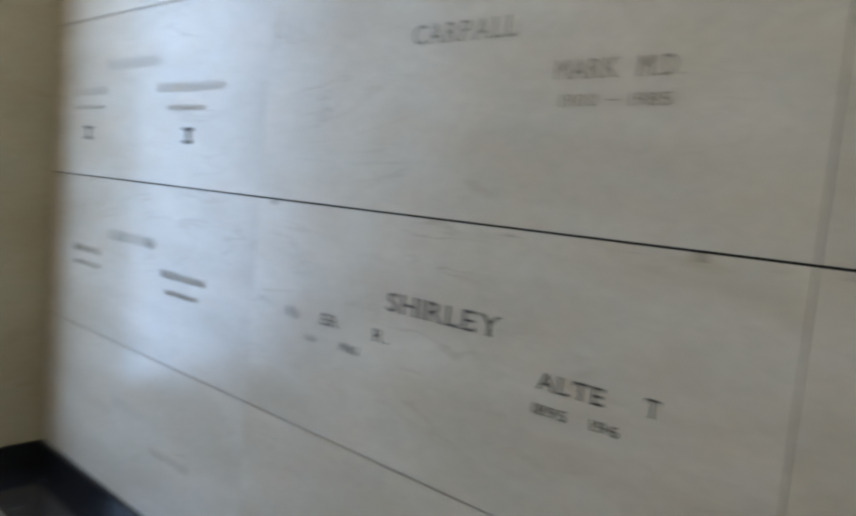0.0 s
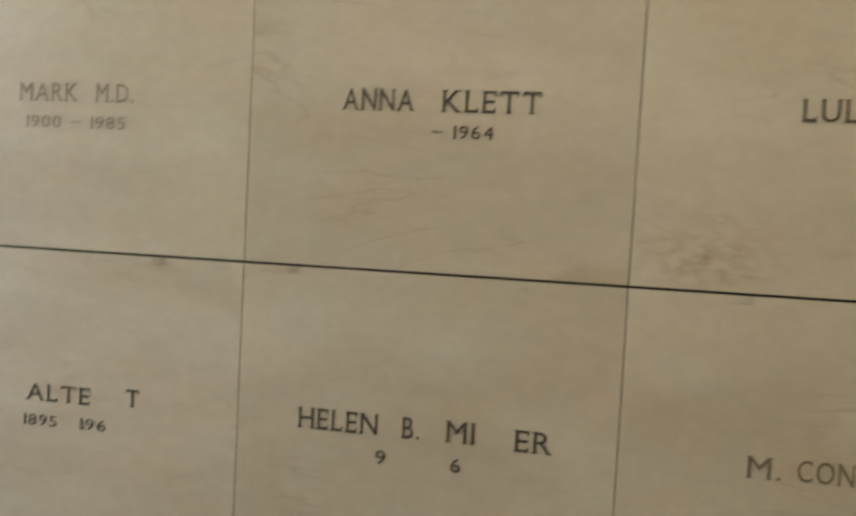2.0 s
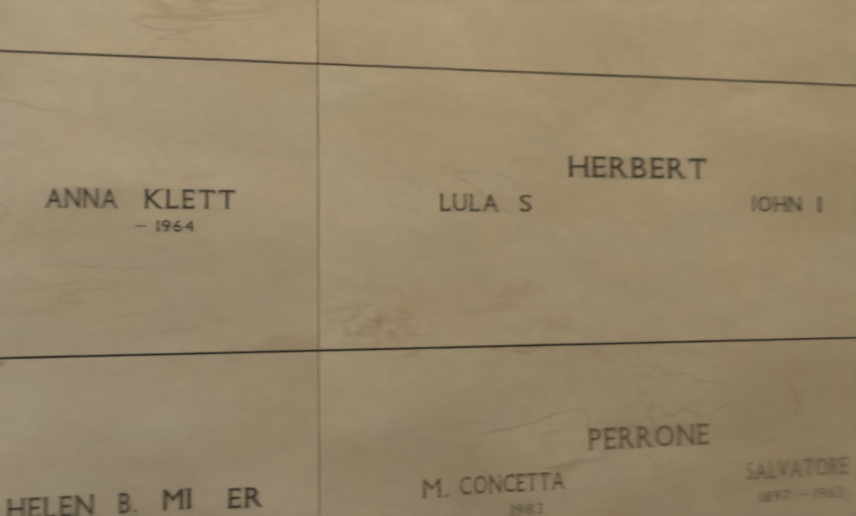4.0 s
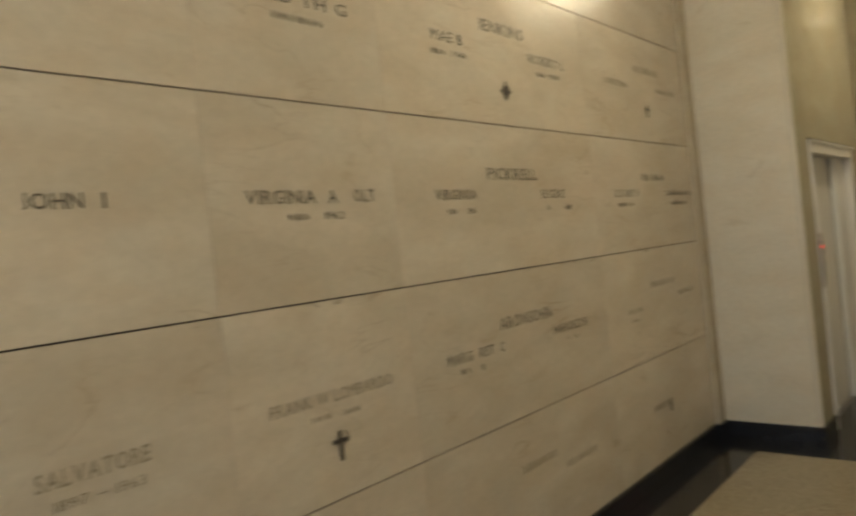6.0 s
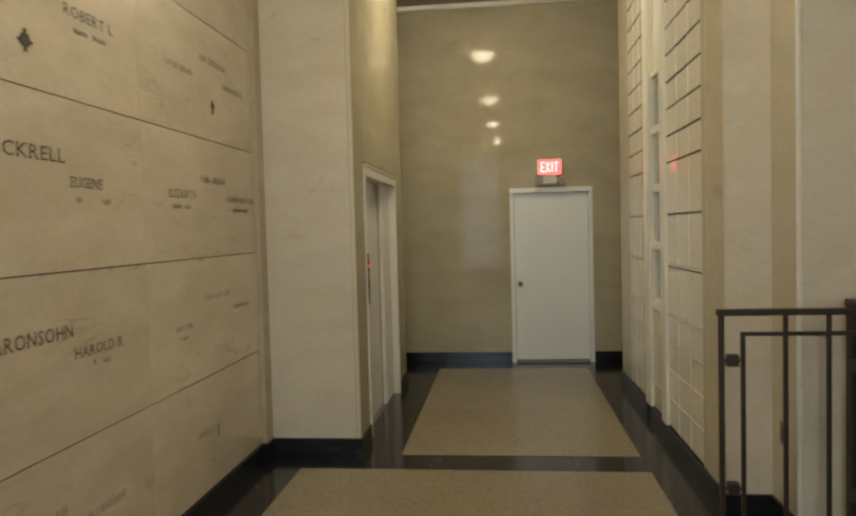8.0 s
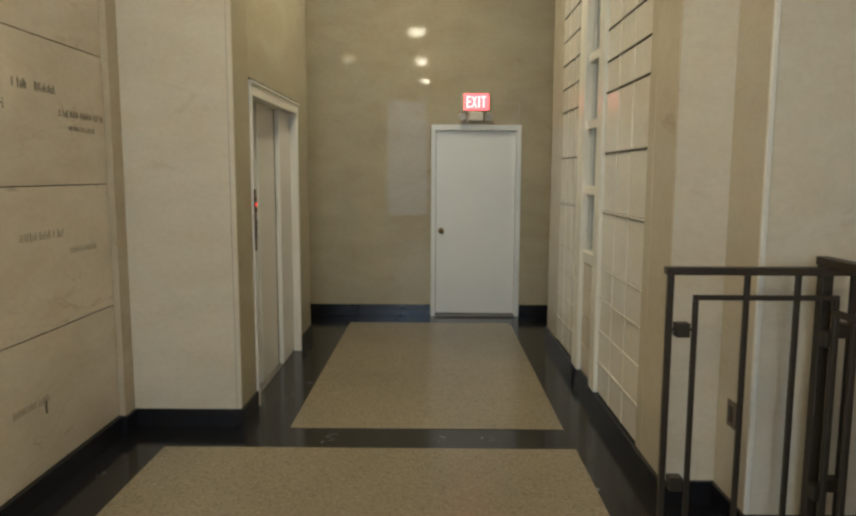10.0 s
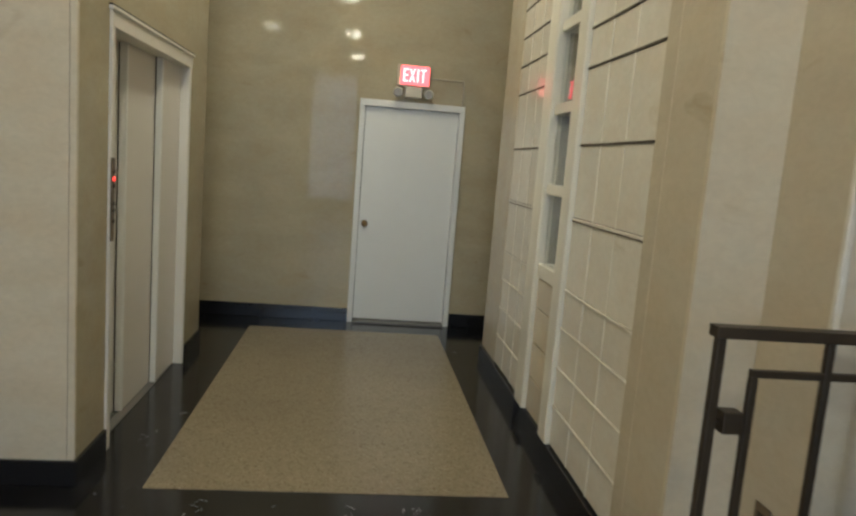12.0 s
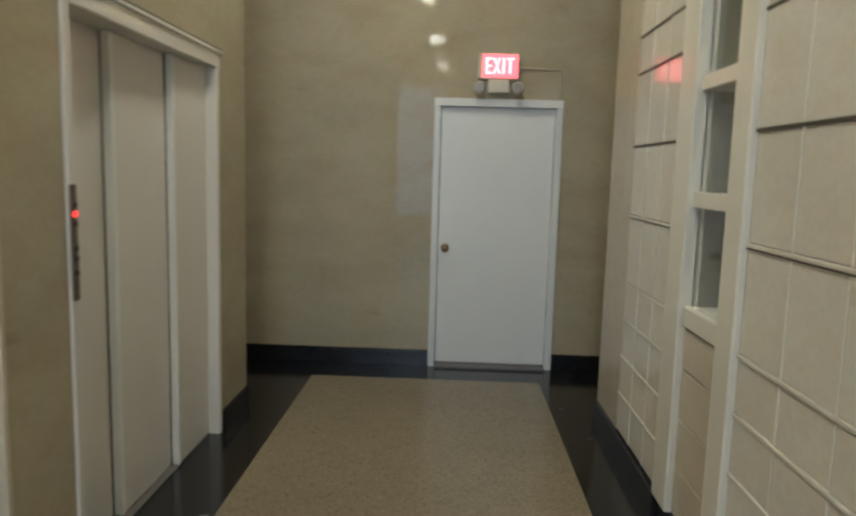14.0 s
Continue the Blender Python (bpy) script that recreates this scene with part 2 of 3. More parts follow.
def part(name, bm, material, parent=None, label=""):
    ob = new(name, mesh_of(name, bm, material))
    ob.parent = parent
    return tagged(ob, label)


def thing(name, at, label, category, group="", kind=""):
    ob = new(name)
    ob.location = at
    ob.empty_display_size = 0.1
    return tagged(ob, label, category, group, kind)


def structure(name, bm, material, label):
    return tagged(part(name, bm, material), label, name.split("_")[0], "", "structure")


def smooth(ob):
    for f in ob.data.polygons:
        f.use_smooth = True
    return ob


# feet of the capitals: where upright strokes end, as shares of the letter's width
FEET = {"A": (0.05, 0.95), "B": (0.09,), "D": (0.08,), "E": (0.09,), "F": (0.1,), "H": (0.07, 0.93), "I": (0.5,), "K": (0.08, 0.93), "L": (0.1,), "M": (0.06, 0.94),
        "N": (0.06,), "P": (0.09,), "R": (0.08, 0.93), "T": (0.5,), "X": (0.07, 0.93), "Y": (0.5,), "1": (0.6,)}
HEADS = {"B": (0.09,), "D": (0.08,), "E": (0.09,), "F": (0.1,), "H": (0.07, 0.93), "I": (0.5,), "J": (0.8,), "K": (0.08, 0.9), "L": (0.1,), "M": (0.06, 0.94), "N": (0.06, 0.94),
         "P": (0.09,), "R": (0.08,), "U": (0.08, 0.92), "V": (0.06, 0.94), "W": (0.05, 0.95), "X": (0.07, 0.93), "Y": (0.06, 0.94)}
ARMS = {"E": ((0.97, 0), (0.97, 1)), "F": ((0.97, 1),), "L": ((0.97, 0),), "T": ((0.04, 1), (0.96, 1)), "C": ((0.93, 1),), "G": ((0.93, 1),), "S": ((0.9, 1), (0.1, 0)), "Z": ((0.06, 1), (0.95, 0))}


@functools.lru_cache(None)
def glyph(ch):
    """One character of the built-in font as points and faces, and its width when it is one high."""
    cu = bpy.data.curves.new("glyph", "FONT")
    cu.body, cu.resolution_u = ch, 3
    tmp = new("glyph", cu)
    me = bpy.data.meshes.new_from_object(tmp.evaluated_get(bpy.context.evaluated_depsgraph_get()))
    bpy.data.objects.remove(tmp)
    co = np.array([v.co[:2] for v in me.vertices])
    faces = [tuple(p.vertices) for p in me.polygons]
    bpy.data.meshes.remove(me)
    x0 = co[:, 0].min()
    if ch in "–-.":
        return (co - (x0, 0.0 if ch == "." else -0.09)) / 0.7, faces, np.ptp(co[:, 0]) / 0.7
    lo, size = co.min(0), np.ptp(co[:, 1])
    return (co - lo) / size, faces, np.ptp(co[:, 0]) / size


def letters(text, x0, x1, z, h, material, parent, y=Y_CRYPT, name="inscription"):
    """Cut capitals with small serifs on a face that looks to -y: from x0 to x1, their middle at height z."""
    pen, verts, faces = 0.0, [], []

    def bar(a, b, c, d):
        k = len(verts)
        verts.extend(((a, c, 0.0004), (b, c, 0.0004), (b, d, 0.0004), (a, d, 0.0004)))
        faces.append((k, k + 1, k + 2, k + 3))

    for ch in text:
        if ch == " ":
            pen += 0.55
            continue
        co, fs, w = glyph(ch)
        k = len(verts)
        verts.extend((pen + px, py, 0.0) for px, py in co)
        faces.extend(tuple(k + i for i in f) for f in fs)
        if h > 0.033 or ch == "1":
            for share in FEET.get(ch, ()):
                bar(pen + share * w - 0.12, pen + share * w + 0.12, 0.0, 0.065)
            for share in HEADS.get(ch, ()):
                bar(pen + share * w - 0.115, pen + share * w + 0.115, 0.935, 1.0)
            for share, top in ARMS.get(ch, ()):
                bar(pen + share * w - 0.035, pen + share * w + 0.035, 0.76 if top else 0.0, 1.0 if top else 0.24)
        pen += w + (0.23 if h > 0.033 else 0.2)
    pen -= 0.23 if h > 0.033 else 0.2
    me = bpy.data.meshes.new("letters")
    me.from_pydata([(x0 + px / pen * (x1 - x0), y - 0.0015 - up, z - h / 2 + py * h) for px, py, up in verts], [], faces)
    me.materials.append(material)
    ob = new(name, me)
    ob.parent = parent
    return ob


def bars(x0, x1, z, h, material, parent, y=Y_CRYPT, n=0):
    """Writing too worn to read: a row of short plain strokes."""
    n = n or max(2, round((x1 - x0) / (h * 0.85)))
    w = (x1 - x0) / n
    rng = random.Random(round(x0 * 1000) + round(z * 1000))
    bm = bmesh.new()
    for i in range(n):
        a, k = x0 + i * w, h * rng.uniform(0.78, 1.0) / 2
        box(bm, a, a + w * rng.uniform(0.14, 0.24), y - 0.0015, y - 0.0005, z - k, z + k)
        if rng.random() < 0.75:
            a += w * rng.uniform(0.4, 0.55)
            box(bm, a, a + w * rng.uniform(0.12, 0.22), y - 0.0015, y - 0.0005, z - k, z + k * rng.uniform(0.2, 1.0))
    return part("inscription", bm, material, parent)

# ---- structure ----
floor = structure("floor", boxes((X_WEST - 0.3, X_EAST + 0.3, Y_SOUTH - 0.3, Y_CRYPT + 0.4, -0.12, 0.0)), M_BLACK, "polished black marble floor border with pale veins")
field_hall = structure("floor_field_hall", boxes((X_WEST + 0.35, 5.87, -1.13, 1.215, -0.01, 0.004)), M_TERRAZZO, "speckled beige terrazzo floor field of the hall")
field_corr = structure("floor_field_corridor", boxes((6.18, 9.215, -1.118, 0.56, -0.01, 0.004)), M_TERRAZZO, "speckled beige terrazzo floor field of the corridor")
ceiling = structure("ceiling", boxes((X_WEST - 0.3, X_EAST + 0.3, Y_SOUTH - 0.3, Y_CRYPT + 0.4, Z_CEIL, Z_CEIL + 0.15)), M_CEIL, "dull beige plaster ceiling high above the hall")
tagged(part("cornice", boxes((X_EAST - 0.05, X_EAST, -1.9, Y_CRYPT + 0.05, Z_CEIL - 0.05, Z_CEIL)), M_TRIM), "thin pale moulding under the ceiling", "trim", "", "structure")

# pier and corridor wall
pier = structure("wall_pier", boxes((X_PIER + 0.002, 6.24, Y_LIFT + 0.033, Y_CRYPT + 0.4, BASE, Z_CEIL - 0.002)), M_PIER, "plain cream stone pier at the end of the crypt wall")
structure("wall_pier_core", boxes((X_PIER + 0.006, 6.24, Y_LIFT + 0.030, Y_LIFT + 0.033, BASE, Z_CEIL - 0.002)), M_JOINT_PALE, "thin upright joint at the pier's corner")
structure("wall_pier_edge", boxes((X_PIER, 6.215, Y_LIFT, Y_LIFT + 0.030, BASE, Z_CEIL - 0.002), bevel=0.004), M_PIER, "narrow cream edge slab at the pier's corner")
structure("wall_crypt_end", boxes((6.06, X_PIER + 0.001, Y_CRYPT - 0.034, Y_CRYPT + 0.012, BASE, Z_CEIL - 0.002), bevel=0.001), M_STRIP, "narrow upright tan marble strip that ends the crypt fronts")
D0, D1, DZ = 6.605, 8.03, 2.05    # clear opening of the lift
LW = 6.56                           # outside of the lift's frame, near side
LE = 8.08                           # outside of the lift's frame, far side
for suffix, d in (("west", (6.216, LW, Y_LIFT + 0.003, Y_CRYPT + 0.4, BASE, Z_CEIL - 0.002)),
                  ("east", (LE, X_END, Y_LIFT + 0.003, Y_CRYPT + 0.4, BASE, Z_CEIL - 0.002)),
                  ("head", (LW, LE, Y_LIFT + 0.003, Y_CRYPT + 0.4, DZ + 0.10, Z_CEIL - 0.002)),
                  ("recess", (X_END, X_EAST, Y_CRYPT + 0.05, Y_CRYPT + 0.4, 0, Z_CEIL - 0.002))):
    structure("wall_lift_" + suffix, boxes(d), M_WALL, "polished tan marble corridor wall beside the lift")
structure("wall_recess_south", boxes((8.56, X_EAST, -2.4, -2.2, 0, Z_CEIL - 0.002)), M_WALL, "tan marble back of the corridor's recess")
DOOR_A, DOOR_B, DOOR_Z = -1.251, -0.285, 2.08   # outside of the exit door's frame
end_wall = structure("wall_east", boxes((X_EAST, X_EAST + 0.2, DOOR_B, Y_CRYPT + 0.05, BASE, Z_CEIL - 0.002),
                                        (X_EAST, X_EAST + 0.2, -2.2, DOOR_A, BASE, Z_CEIL - 0.002),
                                        (X_EAST, X_EAST + 0.2, DOOR_A, DOOR_B, DOOR_Z, Z_CEIL - 0.002)), M_WALL, "polished tan marble end wall reflecting the ceiling lamps")
structure("wall_south", boxes((X_WEST - 0.2, 4.91, Y_SOUTH - 0.2, Y_SOUTH, 0, Z_CEIL)), M_PLASTER, "plain beige wall across the hall")
WINDOWS = [(-0.14, 1.12, 0.3, 3.8), (-1.62, -0.48, 0.32, 3.38)]     # openings in the west wall: y0, y1, z0, z1; the second is added
(a0, a1, ah0, ah1), (b0, b1, bh0, bh1) = WINDOWS
WX0 = X_WEST - 0.2
structure("wall_west", boxes((WX0, X_WEST, Y_SOUTH, b0, BASE, Z_CEIL - 0.002), (WX0, X_WEST, b1, a0, BASE, Z_CEIL - 0.002), (WX0, X_WEST, a1, Y_CRYPT + 0.4, BASE, Z_CEIL - 0.002),
                             (WX0, X_WEST, a0, a1, BASE, ah0), (WX0, X_WEST, a0, a1, ah1, Z_CEIL - 0.002),
                             (WX0, X_WEST, b0, b1, BASE, bh0), (WX0, X_WEST, b0, b1, bh1, Z_CEIL - 0.002)), M_WALL, "tan marble wall with a tall window and a second one added for light")


def local_part(owner):
    """Parts written in world places under a thing that stands elsewhere."""
    inv = Matrix.Translation(owner.location).inverted()

    def make(name, bm, mat, parent=None, label=""):
        ob = part(name, bm, mat, parent or owner, label)
        if parent is None:
            ob.matrix_parent_inverse = inv
        return ob
    return make


# window 2 is made up, to go with the added fill lamp
for number, (y0, y1, z0, z1) in enumerate(WINDOWS, 1):
    win = tagged(new("window_%d" % number), "tall unseen window with small panes and cool daylight behind, the second added for light", "window", "", "structure")
    win.location = (X_WEST - 0.1, (y0 + y1) / 2, z0)
    P = local_part(win)
    xa, xb = X_WEST - 0.10, X_WEST - 0.03
    P("window_frame", boxes((xa, xb, y0, y0 + 0.03, z0, z1), (xa, xb, y1 - 0.03, y1, z0, z1), (xa, xb, y0 + 0.03, y1 - 0.03, z0, z0 + 0.03), (xa, xb, y0 + 0.03, y1 - 0.03, z1 - 0.03, z1)), M_IRON)
    rows, cols = round((z1 - z0) / 0.26), round((y1 - y0) / 0.24)
    for i in range(1, rows):
        z = z0 + i * (z1 - z0) / rows
        P("glazing_bar", boxes((X_WEST - 0.08, X_WEST - 0.06, y0 + 0.03, y1 - 0.03, z - 0.008, z + 0.008)), M_IRON)
    for i in range(1, cols):
        y = y0 + i * (y1 - y0) / cols
        P("glazing_bar", boxes((X_WEST - 0.083, X_WEST - 0.058, y - 0.008, y + 0.008, z0 + 0.03, z1 - 0.03)), M_IRON)

# niche wall: stepped jambs towards the stair bay
Y_JAMB = -1.648
CX0, CX1 = 6.695, 7.09       # the glazed stack of niches
structure("wall_stair_jamb", boxes((4.91, 5.24, Y_SOUTH, Y_JAMB - 0.022, BASE, Z_CEIL - 0.002), (5.24, 5.265, Y_SOUTH, Y_NICHE - 0.003, BASE, Z_CEIL - 0.002)), M_PIER, "cream stone wall with stepped jambs beside the stair")
structure("wall_jamb_face", boxes((5.265, 5.56, Y_SOUTH, Y_NICHE - 0.003, BASE, Z_CEIL - 0.002), (4.926, 5.238, Y_JAMB - 0.022, Y_JAMB, BASE, Z_CEIL - 0.002)), M_JAMB, "tan marble returns of the stepped jambs")
structure("wall_jamb_bead", boxes((4.904, 4.926, Y_JAMB - 0.022, Y_JAMB + 0.003, BASE, Z_CEIL - 0.002), bevel=0.005), M_NICHE, "slim pale marble edge of the stair jamb")
structure("wall_niches", boxes((5.56, CX0, -2.2, Y_NICHE - 0.03, BASE, Z_CEIL - 0.002), (CX1, 8.22, -2.2, Y_NICHE - 0.03, BASE, Z_CEIL - 0.002),
                               (CX0, CX1, -2.2, Y_NICHE - 0.03, BASE, 0.97), (CX0, CX1, -2.2, Y_NICHE - 0.03, 2.83, Z_CEIL - 0.002),
                               (CX0, CX1, -2.2, Y_NICHE - 0.42, 0.97, 2.83)), M_TRIM, "pale stone backing of the urn niches")
structure("wall_niche_pier", boxes((8.22, 8.56, -2.2, Y_NICHE - 0.003, BASE, Z_CEIL - 0.002)), M_JAMB, "tan stone pier beside the urn niches")

# skirtings
SK = [(X_WEST, 6.04, Y_CRYPT - 0.018, Y_CRYPT + 0.1, 0, BASE), (6.04, X_PIER - 0.012, Y_CRYPT - 0.048, Y_CRYPT + 0.1, 0, BASE),
      (X_PIER - 0.012, LW - 0.003, Y_LIFT - 0.012, Y_CRYPT + 0.1, 0, BASE), (LE + 0.022, X_END + 0.012, Y_LIFT - 0.012, Y_CRYPT + 0.1, 0, BASE),
      (X_EAST - 0.018, X_EAST + 0.1, DOOR_B + 0.002, Y_CRYPT + 0.05, 0, BASE + 0.012),
      (X_EAST - 0.018, X_EAST + 0.1, -2.2, DOOR_A - 0.002, 0, BASE + 0.012), (X_WEST - 0.1, X_WEST + 0.018, Y_SOUTH, Y_CRYPT - 0.02, 0, BASE),
      (5.222, 6.55, -2.2, Y_NICHE + 0.018, 0, BASE), (6.55, 7.28, -2.2, Y_NICHE - 0.0, 0, BASE), (7.28, 8.578, -2.2, Y_NICHE + 0.018, 0, BASE),
      (4.892, 5.222, -2.2, Y_JAMB + 0.018, 0, BASE), (4.892, 4.911, Y_SOUTH, -2.2, 0, BASE)]
for s in SK:
    tagged(part("baseboard", boxes(s, bevel=0.004), M_SKIRT), "low polished black marble skirting", "baseboard", "skirting", "structure")

# ---- crypt wall: dark joints behind, one slab for each crypt ----
crypt_wall = structure("wall_crypts", boxes((X_WEST, 6.24, Y_CRYPT + 0.012, Y_CRYPT + 0.4, BASE, Z_CEIL - 0.002)), M_JOINT, "wall of marble crypt fronts with engraved names")
COLS = [-3.845, -2.11, -0.45, 0.378, 2.05, 2.88, 4.54, 6.056]
ROWS_Z = [0.118, 0.787, 1.49, 2.193, 2.896, 3.60, 4.266]
slabs = {}
for ci in range(7):
    for ri in range(6):
        bm = bmesh.new()
        box(bm, COLS[ci] + (0.0012 if ci in (2, 3) else 0.0005), COLS[ci + 1] - (0.0012 if ci in (1, 2) else 0.0005), Y_CRYPT, Y_CRYPT + 0.012, ROWS_Z[ri] + 0.0028, ROWS_Z[ri + 1] - 0.0028, bevel=0.0006)
        slabs[ci, ri] = part("crypt_front", bm, M_CRYPT, crypt_wall)

# names, row by row; h: height of the capitals
B = 0.046
s = slabs[1, 2]
letters("CARPALL", -1.47, -1.14, 1.965, 0.05, M_FAINT, s)
letters("MARK", -1.023, -0.874, 1.855, 0.042, M_FAINT, s)
letters("M.D.", -0.826, -0.732, 1.855, 0.042, M_FAINT, s)
letters("1900 – 1985", -1.003, -0.751, 1.787, 0.028, M_FAINT, s)
s = slabs[1, 1]
letters("SHIRLEY", -1.48, -1.105, 1.248, 0.052, M_LETTER, s)
letters("WA", -1.925, -1.86, 1.142, 0.036, M_LETTER, s)
letters("ER", -1.75, -1.68, 1.148, 0.036, M_LETTER, s)
letters("R.", -1.525, -1.468, 1.145, 0.036, M_LETTER, s)
bars(-1.83, -1.77, 1.078, 0.024, M_FAINT, s, n=3)
letters("1962", -1.66, -1.58, 1.082, 0.024, M_LETTER, s)
letters("ALTE", -0.982, -0.818, 1.151, 0.040, M_LETTER, s)
letters("T", -0.725, -0.693, 1.158, 0.040, M_LETTER, s)
letters("1895", -0.988, -0.902, 1.084, 0.026, M_LETTER, s)
letters("196", -0.84, -0.774, 1.086, 0.026, M_LETTER, s)
s = slabs[2, 2]
letters("ANNA", -0.238, -0.085, 1.854, B, M_LETTER, s)
letters("KLETT", -0.022, 0.182, 1.854, B, M_LETTER, s)
letters("– 1964", -0.043, 0.088, 1.790, 0.028, M_LETTER, s)
s = slabs[2, 1]
letters("HELEN", -0.305, -0.127, 1.156, B, M_LETTER, s)
letters("B.", -0.071, -0.034, 1.156, B, M_LETTER, s)
letters("MI", 0.025, 0.084, 1.158, B, M_LETTER, s)
letters("ER", 0.170, 0.244, 1.153, B, M_LETTER, s)
letters("9", -0.128, -0.106, 1.086, 0.030, M_LETTER, s)
letters("6", 0.036, 0.058, 1.086, 0.030, M_LETTER, s)
s = slabs[3, 2]
letters("LULA", 0.680, 0.828, 1.852, 0.044, M_LETTER, s)
letters("S", 0.885, 0.917, 1.852, 0.044, M_LETTER, s)
letters("HERBERT", 1.020, 1.404, 1.949, 0.055, M_LETTER, s)
letters("JOHN", 1.531, 1.68, 1.856, 0.042, M_LETTER, s)
letters("I", 1.731, 1.740, 1.856, 0.042, M_LETTER, s)
s = slabs[3, 1]
letters("PERRONE", 1.056, 1.382, 1.250, 0.054, M_MID, s)
letters("M.", 0.628, 0.690, 1.150, 0.044, M_MID, s)
letters("CONCETTA", 0.72, 0.986, 1.152, 0.044, M_MID, s)
letters("1983", 0.849, 0.929, 1.086, 0.026, M_FAINT, s)
letters("SALVATORE", 1.488, 1.784, 1.149, 0.046, M_FAINT, s)
letters("1897 – 1963", 1.524, 1.766, 1.080, 0.028, M_FAINT, s)
part("emblem", boxes((1.213, 1.223, Y_CRYPT - 0.003, Y_CRYPT - 0.001, 1.00, 1.035)), M_LETTER, s)
s = slabs[4, 3]
letters("ELIZAB TH G", 2.15, 2.72, 2.56, 0.045, M_LETTER, s)
bars(2.37, 2.60, 2.488, 0.026, M_LETTER, s)
s = slabs[4, 2]
letters("VIRGINIA", 2.186, 2.475, 1.858, 0.046, M_LETTER, s)
letters("A", 2.535, 2.575, 1.858, 0.046, M_LETTER, s)
letters("OLT", 2.66, 2.765, 1.860, 0.046, M_LETTER, s)
bars(2.35, 2.45, 1.789, 0.026, M_LETTER, s, n=3)
letters("1962", 2.51, 2.60, 1.789, 0.026, M_LETTER, s)
s = slabs[4, 1]
letters("FRANK W LOMBARDO", 2.19, 2.755, 1.153, 0.042, M_FAINT, s)
bars(2.355, 2.45, 1.088, 0.022, M_FAINT, s)
bars(2.50, 2.59, 1.083, 0.022, M_FAINT, s)
cx, cz = 2.468, 0.975
part("cross", boxes((cx - 0.007, cx + 0.007, Y_CRYPT - 0.006, Y_CRYPT - 0.001, cz - 0.055, cz + 0.05), (cx - 0.034, cx - 0.007, Y_CRYPT - 0.006, Y_CRYPT - 0.001, cz + 0.008, cz + 0.022), (cx + 0.007, cx + 0.034, Y_CRYPT - 0.006, Y_CRYPT - 0.001, cz + 0.008, cz + 0.022)), M_LETTER, s, "small dark metal cross")
s = slabs[5, 3]
letters("MAE B", 3.211, 3.427, 2.562, 0.046, M_LETTER, s)
bars(3.203, 3.30, 2.490, 0.026, M_LETTER, s)
bars(3.345, 3.453, 2.493, 0.026, M_LETTER, s)
letters("JENKINS", 3.568, 3.941, 2.668, 0.055, M_LETTER, s)
letters("ROBERT L", 3.98, 4.331, 2.561, 0.046, M_LETTER, s)
bars(4.045, 4.14, 2.487, 0.026, M_LETTER, s)
bars(4.17, 4.278, 2.490, 0.026, M_LETTER, s)
bm = bmesh.new()
cyl(bm, (3.738, Y_CRYPT - 0.004, 2.365), 0.028, 0.028, 0.005, "Y", 8)
box(bm, 3.732, 3.744, Y_CRYPT - 0.006, Y_CRYPT - 0.001, 2.322, 2.345)
box(bm, 3.733, 3.743, Y_CRYPT - 0.006, Y_CRYPT - 0.001, 2.390, 2.408)
box(bm, 3.700, 3.776, Y_CRYPT - 0.006, Y_CRYPT - 0.0015, 2.356, 2.368)
part("emblem", bm, M_LETTER, s, "small dark metal emblem")
s = slabs[5, 2]
letters("PICKRELL", 3.515, 3.94, 1.955, 0.055, M_LETTER, s)
letters("VIRGINIA", 3.127, 3.412, 1.858, 0.044, M_LETTER, s)
bars(3.198, 3.265, 1.785, 0.026, M_LETTER, s)
bars(3.345, 3.404, 1.784, 0.026, M_LETTER, s)
letters("EUGENE", 3.973, 4.199, 1.856, 0.044, M_LETTER, s)
bars(4.012, 4.055, 1.784, 0.026, M_LETTER, s)
bars(4.19, 4.261, 1.783, 0.026, M_LETTER, s)
s = slabs[5, 1]
letters("ARONSOHN", 3.492, 3.94, 1.250, 0.055, M_LETTER, s)
letters("MARG", 3.094, 3.262, 1.148, 0.044, M_LETTER, s)
letters("RET", 3.315, 3.425, 1.148, 0.044, M_LETTER, s)
letters("C", 3.475, 3.507, 1.146, 0.044, M_LETTER, s)
bars(3.179, 3.25, 1.089, 0.026, M_LETTER, s)
bars(3.325, 3.35, 1.082, 0.026, M_LETTER, s, n=1)
letters("HAROLD R", 3.951, 4.30, 1.150, 0.044, M_LETTER, s)
bars(4.074, 4.10, 1.095, 0.026, M_FAINT, s, n=1)
bars(4.15, 4.216, 1.085, 0.026, M_FAINT, s)
s = slabs[5, 0]
bars(3.558, 3.86, 0.545, 0.045, M_FAINT, s)
bars(3.95, 4.274, 0.455, 0.04, M_FAINT, s)
s = slabs[6, 2]
letters("ELIZABETH", 4.804, 5.13, 1.853, 0.044, M_LETTER, s)
bars(4.85, 4.95, 1.783, 0.026, M_LETTER, s)
bars(4.98, 5.064, 1.783, 0.026, M_FAINT, s)
bars(5.203, 5.33, 1.956, 0.05, M_LETTER, s)
bars(5.38, 5.577, 1.956, 0.05, M_LETTER, s)
bars(5.581, 6.034, 1.85, 0.04, M_LETTER, s)
bars(5.665, 5.936, 1.78, 0.026, M_LETTER, s)
s = slabs[6, 1]
bars(5.186, 5.58, 1.255, 0.045, M_FAINT, s)
